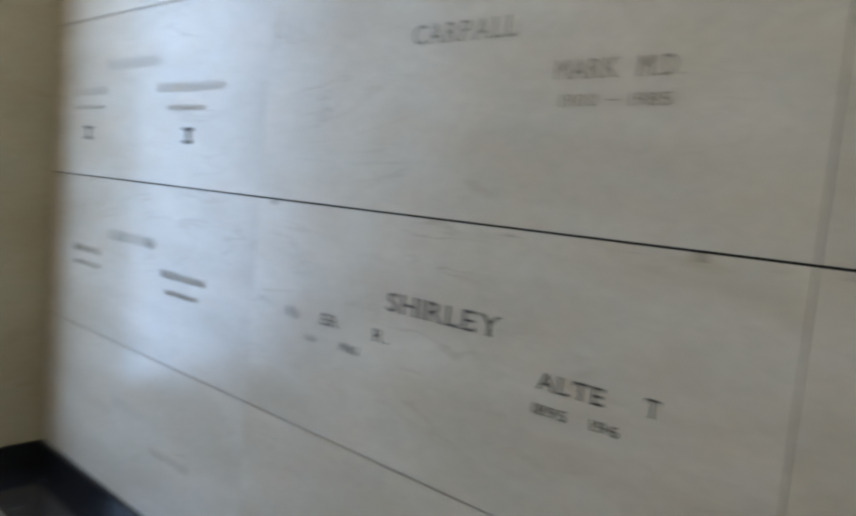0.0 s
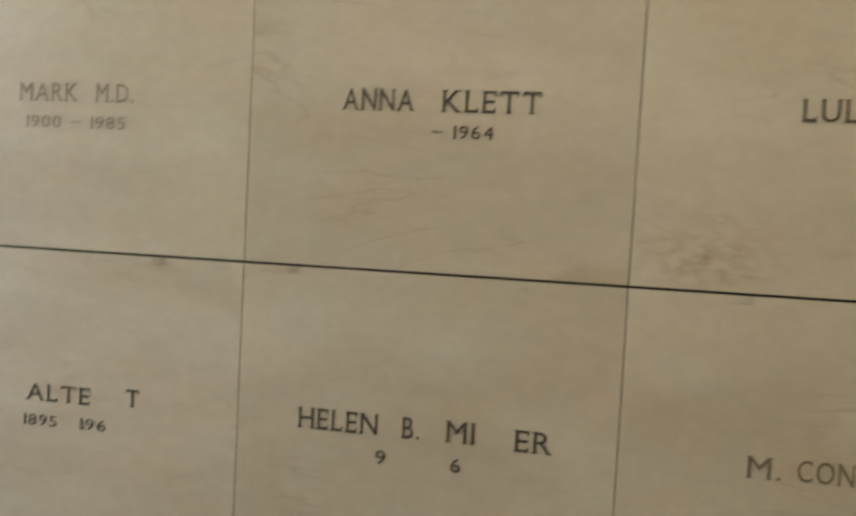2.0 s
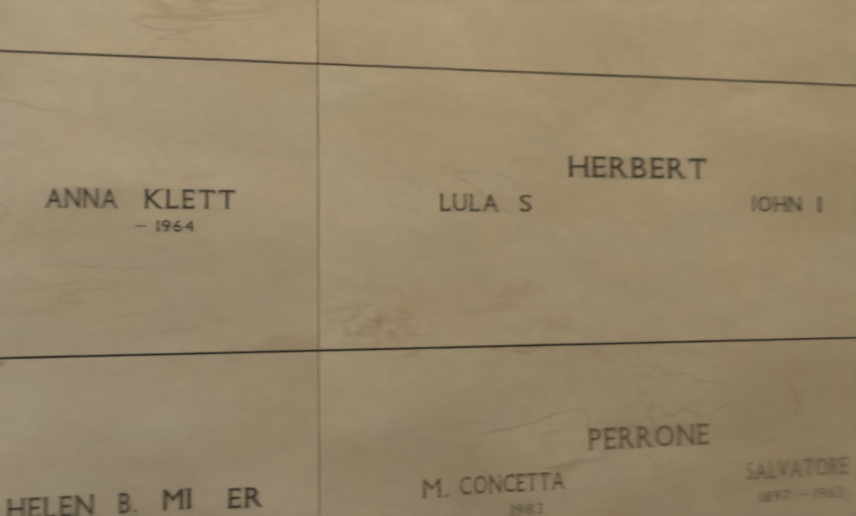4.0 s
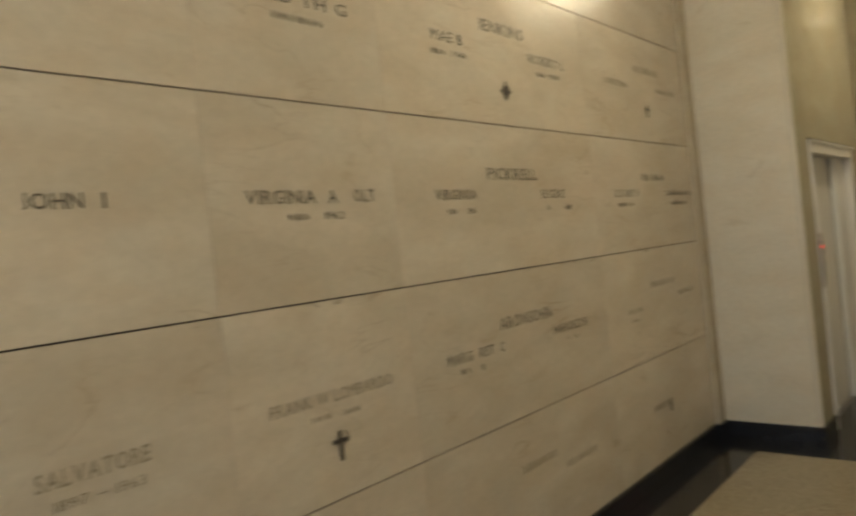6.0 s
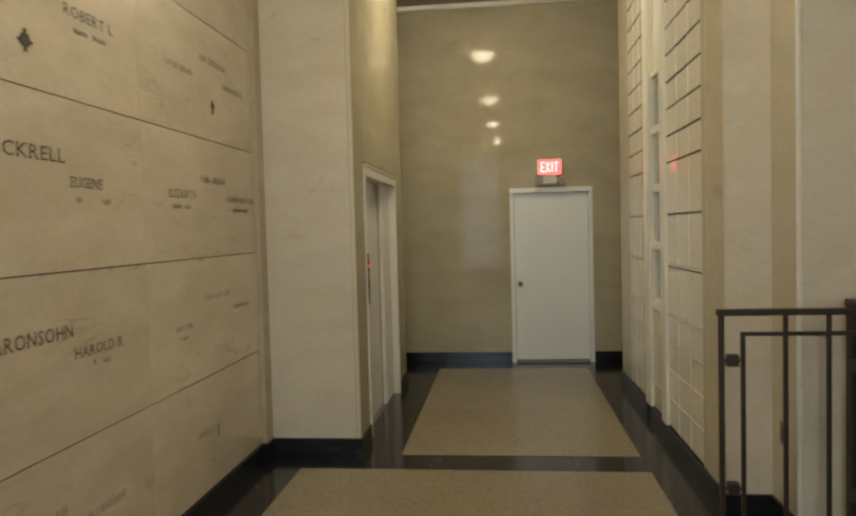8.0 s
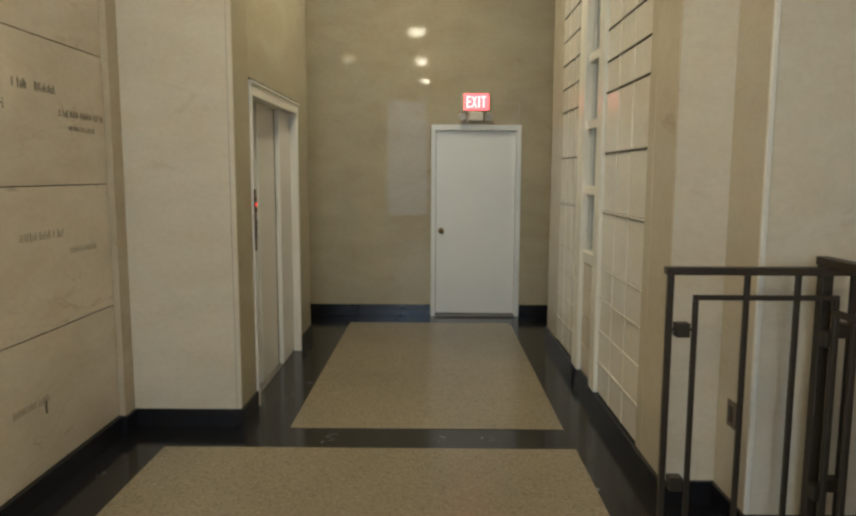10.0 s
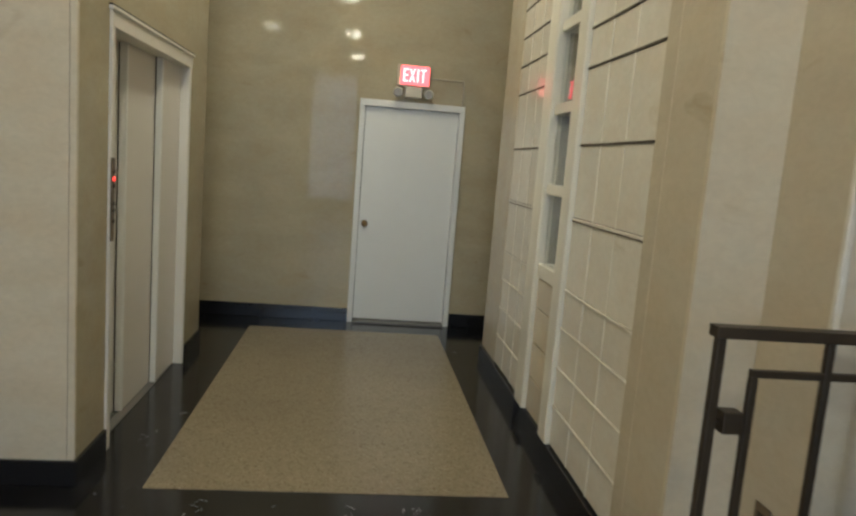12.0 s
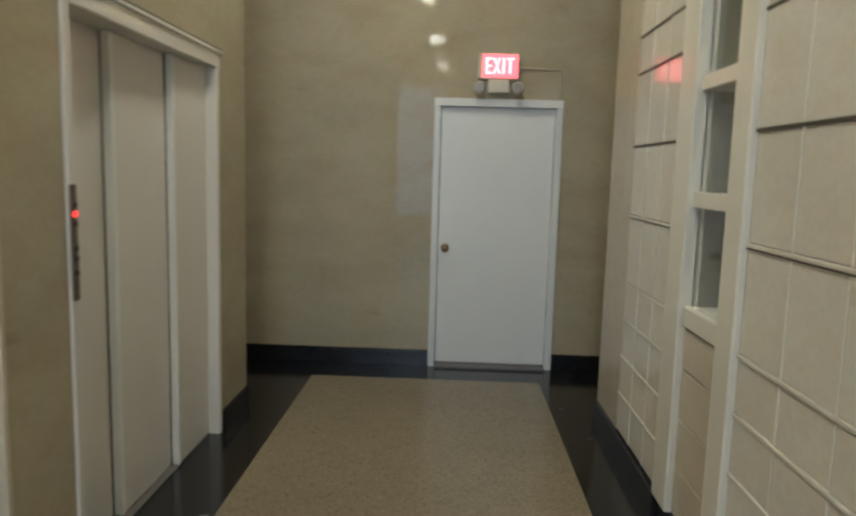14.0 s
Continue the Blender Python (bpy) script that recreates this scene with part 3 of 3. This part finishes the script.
bars(5.62, 5.886, 1.155, 0.035, M_FAINT, s)
bars(4.83, 5.03, 1.12, 0.035, M_FAINT, s)
bars(4.86, 4.97, 1.06, 0.022, M_FAINT, s)
s = slabs[6, 3]
bars(4.824, 5.15, 2.55, 0.04, M_FAINT, s)
bars(5.25, 5.631, 2.675, 0.045, M_FAINT, s)
bars(5.58, 5.9, 2.56, 0.04, M_FAINT, s)
part("emblem", boxes((5.396, 5.408, Y_CRYPT - 0.005, Y_CRYPT - 0.001, 2.36, 2.44), (5.38, 5.424, Y_CRYPT - 0.006, Y_CRYPT - 0.0015, 2.40, 2.42)), M_LETTER, s, "small dark cross")
s = slabs[6, 0]
bars(5.05, 5.35, 0.47, 0.04, M_FAINT, s)
part("emblem", boxes((5.30, 5.312, Y_CRYPT - 0.004, Y_CRYPT - 0.001, 0.40, 0.46)), M_LETTER, s)
s = slabs[0, 2]
bars(-3.263, -2.823, 1.979, 0.05, M_GHOST, s)
bars(-3.621, -3.275, 1.872, 0.042, M_GHOST, s)
bars(-3.61, -3.30, 1.80, 0.022, M_GHOST, s)
bars(-2.832, -2.354, 1.868, 0.042, M_GHOST, s)
bars(-2.74, -2.48, 1.79, 0.024, M_GHOST, s)
for ex in (-2.588, -3.45):
    part("emblem", boxes((ex - 0.035, ex + 0.035, Y_CRYPT - 0.004, Y_CRYPT - 0.001, 1.702, 1.715), (ex - 0.03, ex + 0.03, Y_CRYPT - 0.004, Y_CRYPT - 0.001, 1.655, 1.668), (ex - 0.007, ex + 0.007, Y_CRYPT - 0.004, Y_CRYPT - 0.001, 1.668, 1.702)), M_LETTER, s, "small dark metal emblem")
s = slabs[0, 1]
bars(-3.182, -2.786, 1.25, 0.05, M_MID, s)
bars(-3.557, -3.254, 1.158, 0.036, M_MID, s)
bars(-3.53, -3.28, 1.09, 0.024, M_MID, s)
bars(-2.727, -2.390, 1.146, 0.036, M_MID, s)
bars(-2.68, -2.45, 1.078, 0.024, M_MID, s)
s = slabs[0, 0]
bars(-3.41, -3.1, 0.47, 0.04, M_GHOST, s)
bars(-3.08, -2.767, 0.53, 0.045, M_GHOST, s)
bars(-2.75, -2.43, 0.42, 0.035, M_GHOST, s)

# ---- exit door in the end wall ----
door = thing("exit_door", (X_EAST, -0.75, 0), "closed plain white painted door with a round knob", "door", "", "structure")
door.name = "door_1"
P = local_part(door)
FX = X_EAST - 0.022
P("door_frame", boxes((FX, X_EAST + 0.12, DOOR_A, DOOR_A + 0.05, 0, DOOR_Z - 0.06), (FX, X_EAST + 0.12, DOOR_B - 0.05, DOOR_B, 0, DOOR_Z - 0.06), (FX, X_EAST + 0.12, DOOR_A, DOOR_B, DOOR_Z - 0.06, DOOR_Z), bevel=0.004), M_DOOR, None, "white painted steel frame")
P("door_leaf", boxes((X_EAST + 0.03, X_EAST + 0.07, DOOR_A + 0.054, DOOR_B - 0.054, 0.028, DOOR_Z - 0.064), bevel=0.003), M_DOOR)
P("backing", boxes((X_EAST + 0.09, X_EAST + 0.11, DOOR_A + 0.05, DOOR_B - 0.05, 0, DOOR_Z - 0.06)), M_DARK)
P("threshold", boxes((X_EAST - 0.06, X_EAST + 0.09, DOOR_A + 0.052, DOOR_B - 0.052, 0.0, 0.022), bevel=0.004), M_SILL, None, "worn grey metal threshold")
bm = bmesh.new()
cyl(bm, (X_EAST + 0.025, -0.394, 0.94), 0.030, 0.030, 0.012, "X")
cyl(bm, (X_EAST + 0.002, -0.394, 0.94), 0.011, 0.011, 0.045, "X")
bmesh.ops.create_uvsphere(bm, u_segments=18, v_segments=12, radius=0.029, matrix=pose(X_EAST - 0.03, -0.394, 0.94) @ Matrix.Diagonal((0.8, 1, 1, 1)))
smooth(P("door_knob", bm, M_BRASS, None, "round dull brass knob"))
for hz in (0.25, 1.05, 1.85):
    P("hinge", boxes((X_EAST + 0.012, X_EAST + 0.034, DOOR_A + 0.046, DOOR_A + 0.062, hz, hz + 0.09)), M_DOOR)

# ---- exit sign with emergency lamps ----
sign = thing("exit_sign", (X_EAST, -0.75, 2.30), "lit red exit sign with two small emergency lamps above the door", "sign")
P = local_part(sign)
P("housing", boxes((X_EAST - 0.07, X_EAST, -0.901, -0.601, 2.215, 2.405), bevel=0.008), M_PLASTIC)
P("sign_face", boxes((X_EAST - 0.076, X_EAST - 0.068, -0.891, -0.633, 2.23, 2.395)), M_RED, None, "glowing red panel")
sx = X_EAST - 0.0785


def stroke(bm, ya, yb, za, zb):
    box(bm, sx, sx + 0.002, -yb - 0.016, -ya - 0.016, za, zb)


bm = bmesh.new()
# four capitals, left to right as read from the corridor
stroke(bm, 0.640, 0.653, 2.255, 2.37)
for z in (2.255, 2.306, 2.357):
    stroke(bm, 0.653, 0.685, z, z + 0.013)
for k in range(8):
    t = k / 7
    zc = 2.262 + 0.10 * t
    stroke(bm, 0.697 + 0.036 * t, 0.709 + 0.036 * t, zc - 0.008, zc + 0.008)
    if k not in (3, 4):
        stroke(bm, 0.733 - 0.036 * t, 0.745 - 0.036 * t, zc - 0.008, zc + 0.008)
stroke(bm, 0.764, 0.778, 2.255, 2.37)
stroke(bm, 0.812, 0.825, 2.255, 2.357)
stroke(bm, 0.792, 0.845, 2.357, 2.37)
P("sign_letters", bm, M_EXIT_LETTER, None, "pale glowing capitals EXIT")
bm = bmesh.new()
box(bm, X_EAST - 0.09, X_EAST, -0.836, -0.676, 2.115, 2.213, bevel=0.012)
P("battery_box", bm, M_PLASTIC)
for ly in (-0.616, -0.891):
    bm = bmesh.new()
    cyl(bm, (X_EAST - 0.10, ly, 2.15), 0.046, 0.036, 0.06, "X", 24)
    lamp = smooth(P("lamp_head", bm, M_PLASTIC))
    bm = bmesh.new()
    cyl(bm, (X_EAST - 0.132, ly, 2.15), 0.038, 0.038, 0.006, "X", 24)
    part("lens", bm, M_GREY, lamp).matrix_parent_inverse = Matrix()
conduit = thing("conduit", (X_EAST, -1.05, 2.30), "thin painted conduit running from the sign to the door frame", "conduit")
P = local_part(conduit)
bm = bmesh.new()
cyl(bm, (X_EAST - 0.009, -1.060, 2.305), 0.008, 0.008, 0.32, "Y", 10)
P("pipe", bm, M_CONDUIT)
bm = bmesh.new()
cyl(bm, (X_EAST - 0.009, -1.220, 2.10), 0.008, 0.008, 0.41, "Z", 10)
P("pipe", bm, M_CONDUIT)
P("clip", boxes((X_EAST - 0.02, X_EAST, -1.237, -1.203, 1.885, 1.905)), M_CONDUIT)

# ---- lift ----
lift = thing("lift_door", (7.36, Y_LIFT, 0), "closed sliding lift doors in a painted metal frame", "elevator", "", "structure")
P = local_part(lift)
FY = Y_LIFT - 0.010
P("frame_jamb", boxes((LW, D0, FY, 1.02, 0, DZ), bevel=0.004), M_LIFT, None, "pale painted metal jamb")
P("frame_jamb", boxes((D1, D1 + 0.038, FY, 1.02, 0, DZ), bevel=0.004), M_LIFT_FRAME, None, "pale painted metal jamb")
P("frame_stop", boxes((D1 + 0.038, LE + 0.010, FY + 0.006, 1.02, 0, DZ), bevel=0.004), M_LIFT_FRAME)
P("frame_head", boxes((LW, LE + 0.010, FY, 1.02, DZ, DZ + 0.075), bevel=0.004), M_LIFT_FRAME, None, "pale painted metal head")
P("head_moulding", boxes((LW - 0.012, LE + 0.030, FY - 0.010, 1.02, DZ + 0.075, DZ + 0.093), bevel=0.004), M_LIFT_FRAME)
P("head_gap", boxes((LW - 0.012, LE + 0.030, FY - 0.004, Y_LIFT + 0.02, DZ + 0.093, DZ + 0.102)), M_JOINT)
for x0, x1, y in ((D0, 7.075, 0.985), (7.055, 7.60, 0.945), (7.578, D1, 0.908)):
    if x0 == D0:
        P("door_panel", boxes((x0 + 0.003, x1 - 0.001, y, y + 0.024, 0.012, DZ - 0.002), bevel=0.003), M_LIFT)
        continue
    step = 0.037 if x0 < 7.3 else 0.034
    P("door_panel", boxes((x0 + 0.026, x1 - 0.001, y, y + 0.026, 0.012, DZ - 0.002), bevel=0.003), M_LIFT)
    # whiter paint than the panel: the highlight on the stepped edge, as colour
    P("panel_edge", boxes((x0, x0 + 0.0255, y - 0.006, y + step - 0.003, 0.012, DZ - 0.002), bevel=0.003), M_DOOR, None, "bright bare edge strip")
    P("panel_gap", boxes((x0 + 0.001, x0 + 0.012, y + step - 0.0028, y + step + 0.0022, 0.012, DZ - 0.002)), M_JOINT)
P("backing", boxes((D0, D1, 1.012, 1.018, 0, DZ)), M_DARK)
P("sill", boxes((D0, D1, Y_LIFT + 0.05, 1.012, 0.0, 0.008)), M_SILL, None, "worn metal sill")
P("sill_groove", boxes((D0, D1, 0.962, 0.972, 0.008, 0.0095)), M_DARK)
call = thing("lift_call_panel", (6.578, FY, 1.25), "narrow bronze call plate with a lit red button", "call button")
P = local_part(call)
P("plate", boxes((6.560, 6.596, FY - 0.008, FY + 0.001, 1.053, 1.452), bevel=0.003), M_STEEL)
for bz, mt in ((1.352, M_CALL), (1.385, M_IRON), (1.318, M_IRON), (1.235, M_IRON), (1.20, M_IRON), (1.15, M_IRON)):
    bm = bmesh.new()
    cyl(bm, (6.578, FY - 0.010, bz), 0.011, 0.010, 0.008, "Y", 16)
    P("button", bm, mt, None, "lit red button" if mt is M_CALL else "")

# ---- ceiling lamps ----
def ceiling_lamp(lx, ly):
    t = thing("ceiling_lamp", (lx, ly, Z_CEIL), "glowing round opal glass ceiling lamp", "lamp", "ceiling lamps")
    Q = local_part(t)
    bm = bmesh.new()
    cyl(bm, (lx, ly, Z_CEIL - 0.03), 0.16, 0.15, 0.06, "Z", 32)
    Q("canopy", bm, M_BRASS, None, "brass canopy")
    bm = bmesh.new()
    for z, r0, r1, d in ((0.085, 0.160, 0.170, 0.05), (0.125, 0.132, 0.160, 0.03), (0.15, 0.06, 0.132, 0.02)):
        cyl(bm, (lx, ly, Z_CEIL - z), r0, r1, d, "Z", 32)
    smooth(Q("shade", bm, M_OPAL))
    return t


for lx, ly in LAMP_SPOTS:
    ceiling_lamp(lx, ly)

# ---- urn niches: small marble fronts with raised rails ----
niche_rows = [0.118, 0.33, 0.54, 0.75, 0.95, 1.32, 1.692, 2.066, 2.258, 2.452, 2.645, 2.84, 3.035, 3.23, 3.425, 3.62, 3.815, 4.01, 4.24]
wall_n = bpy.data.objects["wall_niches"]
front_cache = {}
for xa, xb in ((5.665, 6.55), (7.28, 8.05)):
    w = (xb - xa) / 3
    for r in range(len(niche_rows) - 1):
        z0, z1 = niche_rows[r], niche_rows[r + 1]
        for c in range(3):
            key = (round(w, 4), round(z1 - z0, 4))
            if key not in front_cache:
                front_cache[key] = mesh_of("niche_front", box(bmesh.new(), 0.004, w - 0.004, 0, 0.024, 0.010, z1 - z0 - 0.010, bevel=0.003), M_NICHE)
            ob = new("niche_front", front_cache[key])
            ob.location = (xa + c * w, Y_NICHE - 0.026 - 0.004 * random.random(), z0)
            ob.parent = wall_n
    for c in (1, 2):
        for z0, z1 in zip(niche_rows, niche_rows[1:]):
            part("bead", box(bmesh.new(), xa + c * w - 0.0028, xa + c * w + 0.0028, Y_NICHE - 0.03, Y_NICHE - 0.0012, z0 + 0.010, z1 - 0.010), M_TRIM, wall_n)
    for z in niche_rows[1:-1]:
        if z < 1.4:
            part("rail", box(bmesh.new(), xa, xb, Y_NICHE - 0.03, Y_NICHE + 0.002, z - 0.008, z + 0.008, bevel=0.004), M_NICHE, wall_n)
        else:
            part("rail", box(bmesh.new(), xa, xb, Y_NICHE - 0.03, Y_NICHE - 0.001, z + 0.001, z + 0.010), M_NICHE, wall_n)
        # dark strip under the higher rails: joint and underside shade as one colour
        if z > 1.2:
            part("joint", box(bmesh.new(), xa, xb, Y_NICHE - 0.03, Y_NICHE + 0.001, z - 0.0095 if z > 1.4 else z - 0.0125, z - 0.001 if z > 1.4 else z - 0.0085), M_JOINT_SHADE, wall_n)
for xa, xb in ((6.55, CX0), (CX1, 7.28)):
    part("pilaster", box(bmesh.new(), xa, xb, Y_NICHE - 0.05, Y_NICHE + 0.022, BASE + 0.001, Z_CEIL - 0.004, bevel=0.008), M_TRIM, wall_n)
for xa, xb in ((5.56, 5.665), (8.05, 8.22)):
    part("pilaster", box(bmesh.new(), xa, xb, Y_NICHE - 0.04, Y_NICHE - 0.001, BASE + 0.001, Z_CEIL - 0.004, bevel=0.003), M_JAMB, wall_n)
for z0, z1 in ((0.118, 0.33), (0.33, 0.54), (0.54, 0.75), (0.75, 0.925)):
    part("panel", box(bmesh.new(), CX0 + 0.004, CX1 - 0.004, Y_NICHE - 0.03, Y_NICHE - 0.008, z0 + 0.004, z1 - 0.004, bevel=0.003), M_PIER, wall_n)

case = thing("urn_case", (6.91, Y_NICHE, 0.90), "glass-fronted niche stack with pale stone shelves", "display niche")
P = local_part(case)
P("sill", box(bmesh.new(), CX0 + 0.002, CX1 - 0.002, Y_NICHE - 0.41, Y_NICHE + 0.004, 0.93, 1.012, bevel=0.006), M_TRIM)
shelf_z = [1.012, 1.43, 1.885, 2.345, 2.80]
for z in shelf_z[1:]:
    P("shelf", box(bmesh.new(), CX0 + 0.002, CX1 - 0.002, Y_NICHE - 0.40, Y_NICHE - 0.003, z - 0.015, z + 0.045 if z < 2.7 else z + 0.03, bevel=0.004), M_TRIM)
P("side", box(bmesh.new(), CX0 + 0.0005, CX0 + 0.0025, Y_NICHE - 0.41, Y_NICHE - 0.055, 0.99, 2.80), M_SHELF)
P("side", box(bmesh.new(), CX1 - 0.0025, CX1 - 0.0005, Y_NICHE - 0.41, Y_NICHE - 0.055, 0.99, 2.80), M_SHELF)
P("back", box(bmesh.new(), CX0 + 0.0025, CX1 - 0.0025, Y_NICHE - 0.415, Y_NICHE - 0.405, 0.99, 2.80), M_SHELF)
for a, b in zip(shelf_z, shelf_z[1:]):
    g = P("pane", box(bmesh.new(), CX0 + 0.0035, CX1 - 0.0035, Y_NICHE - 0.034, Y_NICHE - 0.028, a + (0.046 if a > 1.1 else 0.001), b - 0.016), M_GLASS)
    g.visible_shadow = False


def urn(x, y, z, h, r):
    t = thing("urn", (x, y, z), "dull metal urn standing on a shelf behind glass", "urn", "urns")
    bm = bmesh.new()
    ring = [(0.55, 0.0), (0.5, 0.06), (0.8, 0.25), (1.0, 0.5), (0.9, 0.72), (0.5, 0.82), (0.55, 0.86)]
    prev = None
    for fr, fz in ring:
        vs = [bm.verts.new((fr * r * math.cos(a * math.tau / 20), fr * r * math.sin(a * math.tau / 20), fz * h)) for a in range(20)]
        if prev:
            for i in range(20):
                bm.faces.new((prev[i], prev[(i + 1) % 20], vs[(i + 1) % 20], vs[i]))
        else:
            bm.faces.new(vs[::-1])
        prev = vs
    bm.faces.new(prev)
    smooth(part("body", bm, M_URN, t))
    bm = bmesh.new()
    cyl(bm, (0, 0, 0.92 * h), 0.5 * r, 0.12 * r, 0.12 * h, "Z", 20)
    part("lid", bm, M_URN, t)


urn(6.86, Y_NICHE - 0.22, 1.012, 0.27, 0.075)
urn(6.93, Y_NICHE - 0.22, 1.93, 0.30, 0.08)

# ---- bronze railing and gate at the stair bay ----
def rail_bar(P, name, x0, x1, y0, y1, z0, z1, parent=None):
    return P(name, box(bmesh.new(), x0, x1, y0, y1, z0, z1, bevel=0.003), M_IRON, parent)


RX, H = 4.74, 1.203
gate = thing("stair_railing", (RX, -1.25, 0), "dark bronze railing with slim square bars and small square bosses", "railing", "stair railings")
P = local_part(gate)
rail_bar(P, "top_rail", RX - 0.022, RX + 0.022, -1.949, -1.209, H - 0.03, H)
rail_bar(P, "inner_rail", RX - 0.009, RX + 0.009, -1.880, -1.320, 1.074, 1.094)
for y in (-1.230, -1.934):
    rail_bar(P, "post", RX - 0.012, RX + 0.012, y - 0.012, y + 0.012, 0, H - 0.03)
for y, z in ((-1.330, 1.074), (-1.524, H - 0.03), (-1.719, H - 0.03), (-1.870, 1.074)):
    rail_bar(P, "bar", RX - 0.010, RX + 0.010, y - 0.010, y + 0.010, 0.10, z)
rail_bar(P, "inner_rail", RX - 0.009, RX + 0.009, -1.880, -1.320, 0.09, 0.11)
for z in (0.958, 0.335):
    for y in (-1.281, -1.902):
        b = rail_bar(P, "boss", RX - 0.024, RX + 0.024, y - 0.026, y + 0.026, z - 0.028, z + 0.028)
        rail_bar(P, "boss_pin", RX - 0.006, RX + 0.006, y - 0.05, y + 0.05, z - 0.006, z + 0.006)
side = thing("stair_railing", (4.78, -1.85, 0), "heavier dark bronze railing running along the stair", "railing", "stair railings")
P = local_part(side)
RY = -1.85
rail_bar(P, "top_rail", 3.3, 4.82, RY - 0.025, RY + 0.025, H, H + 0.035)
rail_bar(P, "inner_rail", 3.3, 4.72, RY - 0.01, RY + 0.01, 1.02, 1.045)
for x in (4.79, 4.2, 3.35):
    rail_bar(P, "post", x - 0.022, x + 0.022, RY - 0.022, RY + 0.022, 0, H)
for x in (4.70, 4.58, 4.46, 4.34, 4.0, 3.8, 3.6):
    rail_bar(P, "bar", x - 0.011, x + 0.011, RY - 0.011, RY + 0.011, 0.08, 1.02)
rail_bar(P, "inner_rail", 3.3, 4.72, RY - 0.01, RY + 0.01, 0.06, 0.085)
for x in (4.745, 4.3):
    for z in (0.925, 0.30):
        rail_bar(P, "boss", x - 0.03, x + 0.03, RY - 0.024, RY + 0.024, z - 0.03, z + 0.03)
outlet = thing("outlet", (5.08, Y_JAMB, 0.50), "bronze wall outlet plate low on the stair jamb", "outlet")
P = local_part(outlet)
P("plate", box(bmesh.new(), 5.035, 5.115, Y_JAMB + 0.001, Y_JAMB + 0.009, 0.44, 0.56, bevel=0.003), M_STEEL)
P("socket", box(bmesh.new(), 5.058, 5.092, Y_JAMB + 0.009, Y_JAMB + 0.013, 0.465, 0.535, bevel=0.002), M_IRON)

# pale scuffs on the black marble strip
rng = random.Random(7)
bm = bmesh.new()
for cx, cy, n in ((6.02, -0.68, 9), (6.05, 0.30, 5), (5.98, -0.40, 4), (6.75, 0.70, 5)):
    for k in range(n):
        x, y, a, w, h = cx + rng.gauss(0, 0.05), cy + rng.gauss(0, 0.05), rng.uniform(0, math.tau), rng.uniform(0.006, 0.03), rng.uniform(0.001, 0.004)
        c, d = math.cos(a), math.sin(a)
        bm.faces.new([bm.verts.new((x + i * c - j * d, y + i * d + j * c, 0.0012)) for i, j in ((-w, -h), (w, -h * 0.4), (w * 0.8, h), (-w * 0.7, h * 0.6))])
scuff = part("floor_scuffs", bm, plain("pale_scuff", (0.34, 0.34, 0.36), 0.5))
tagged(scuff, "pale scuffs and scratches on the black marble floor", "scuff", "", "stuff")
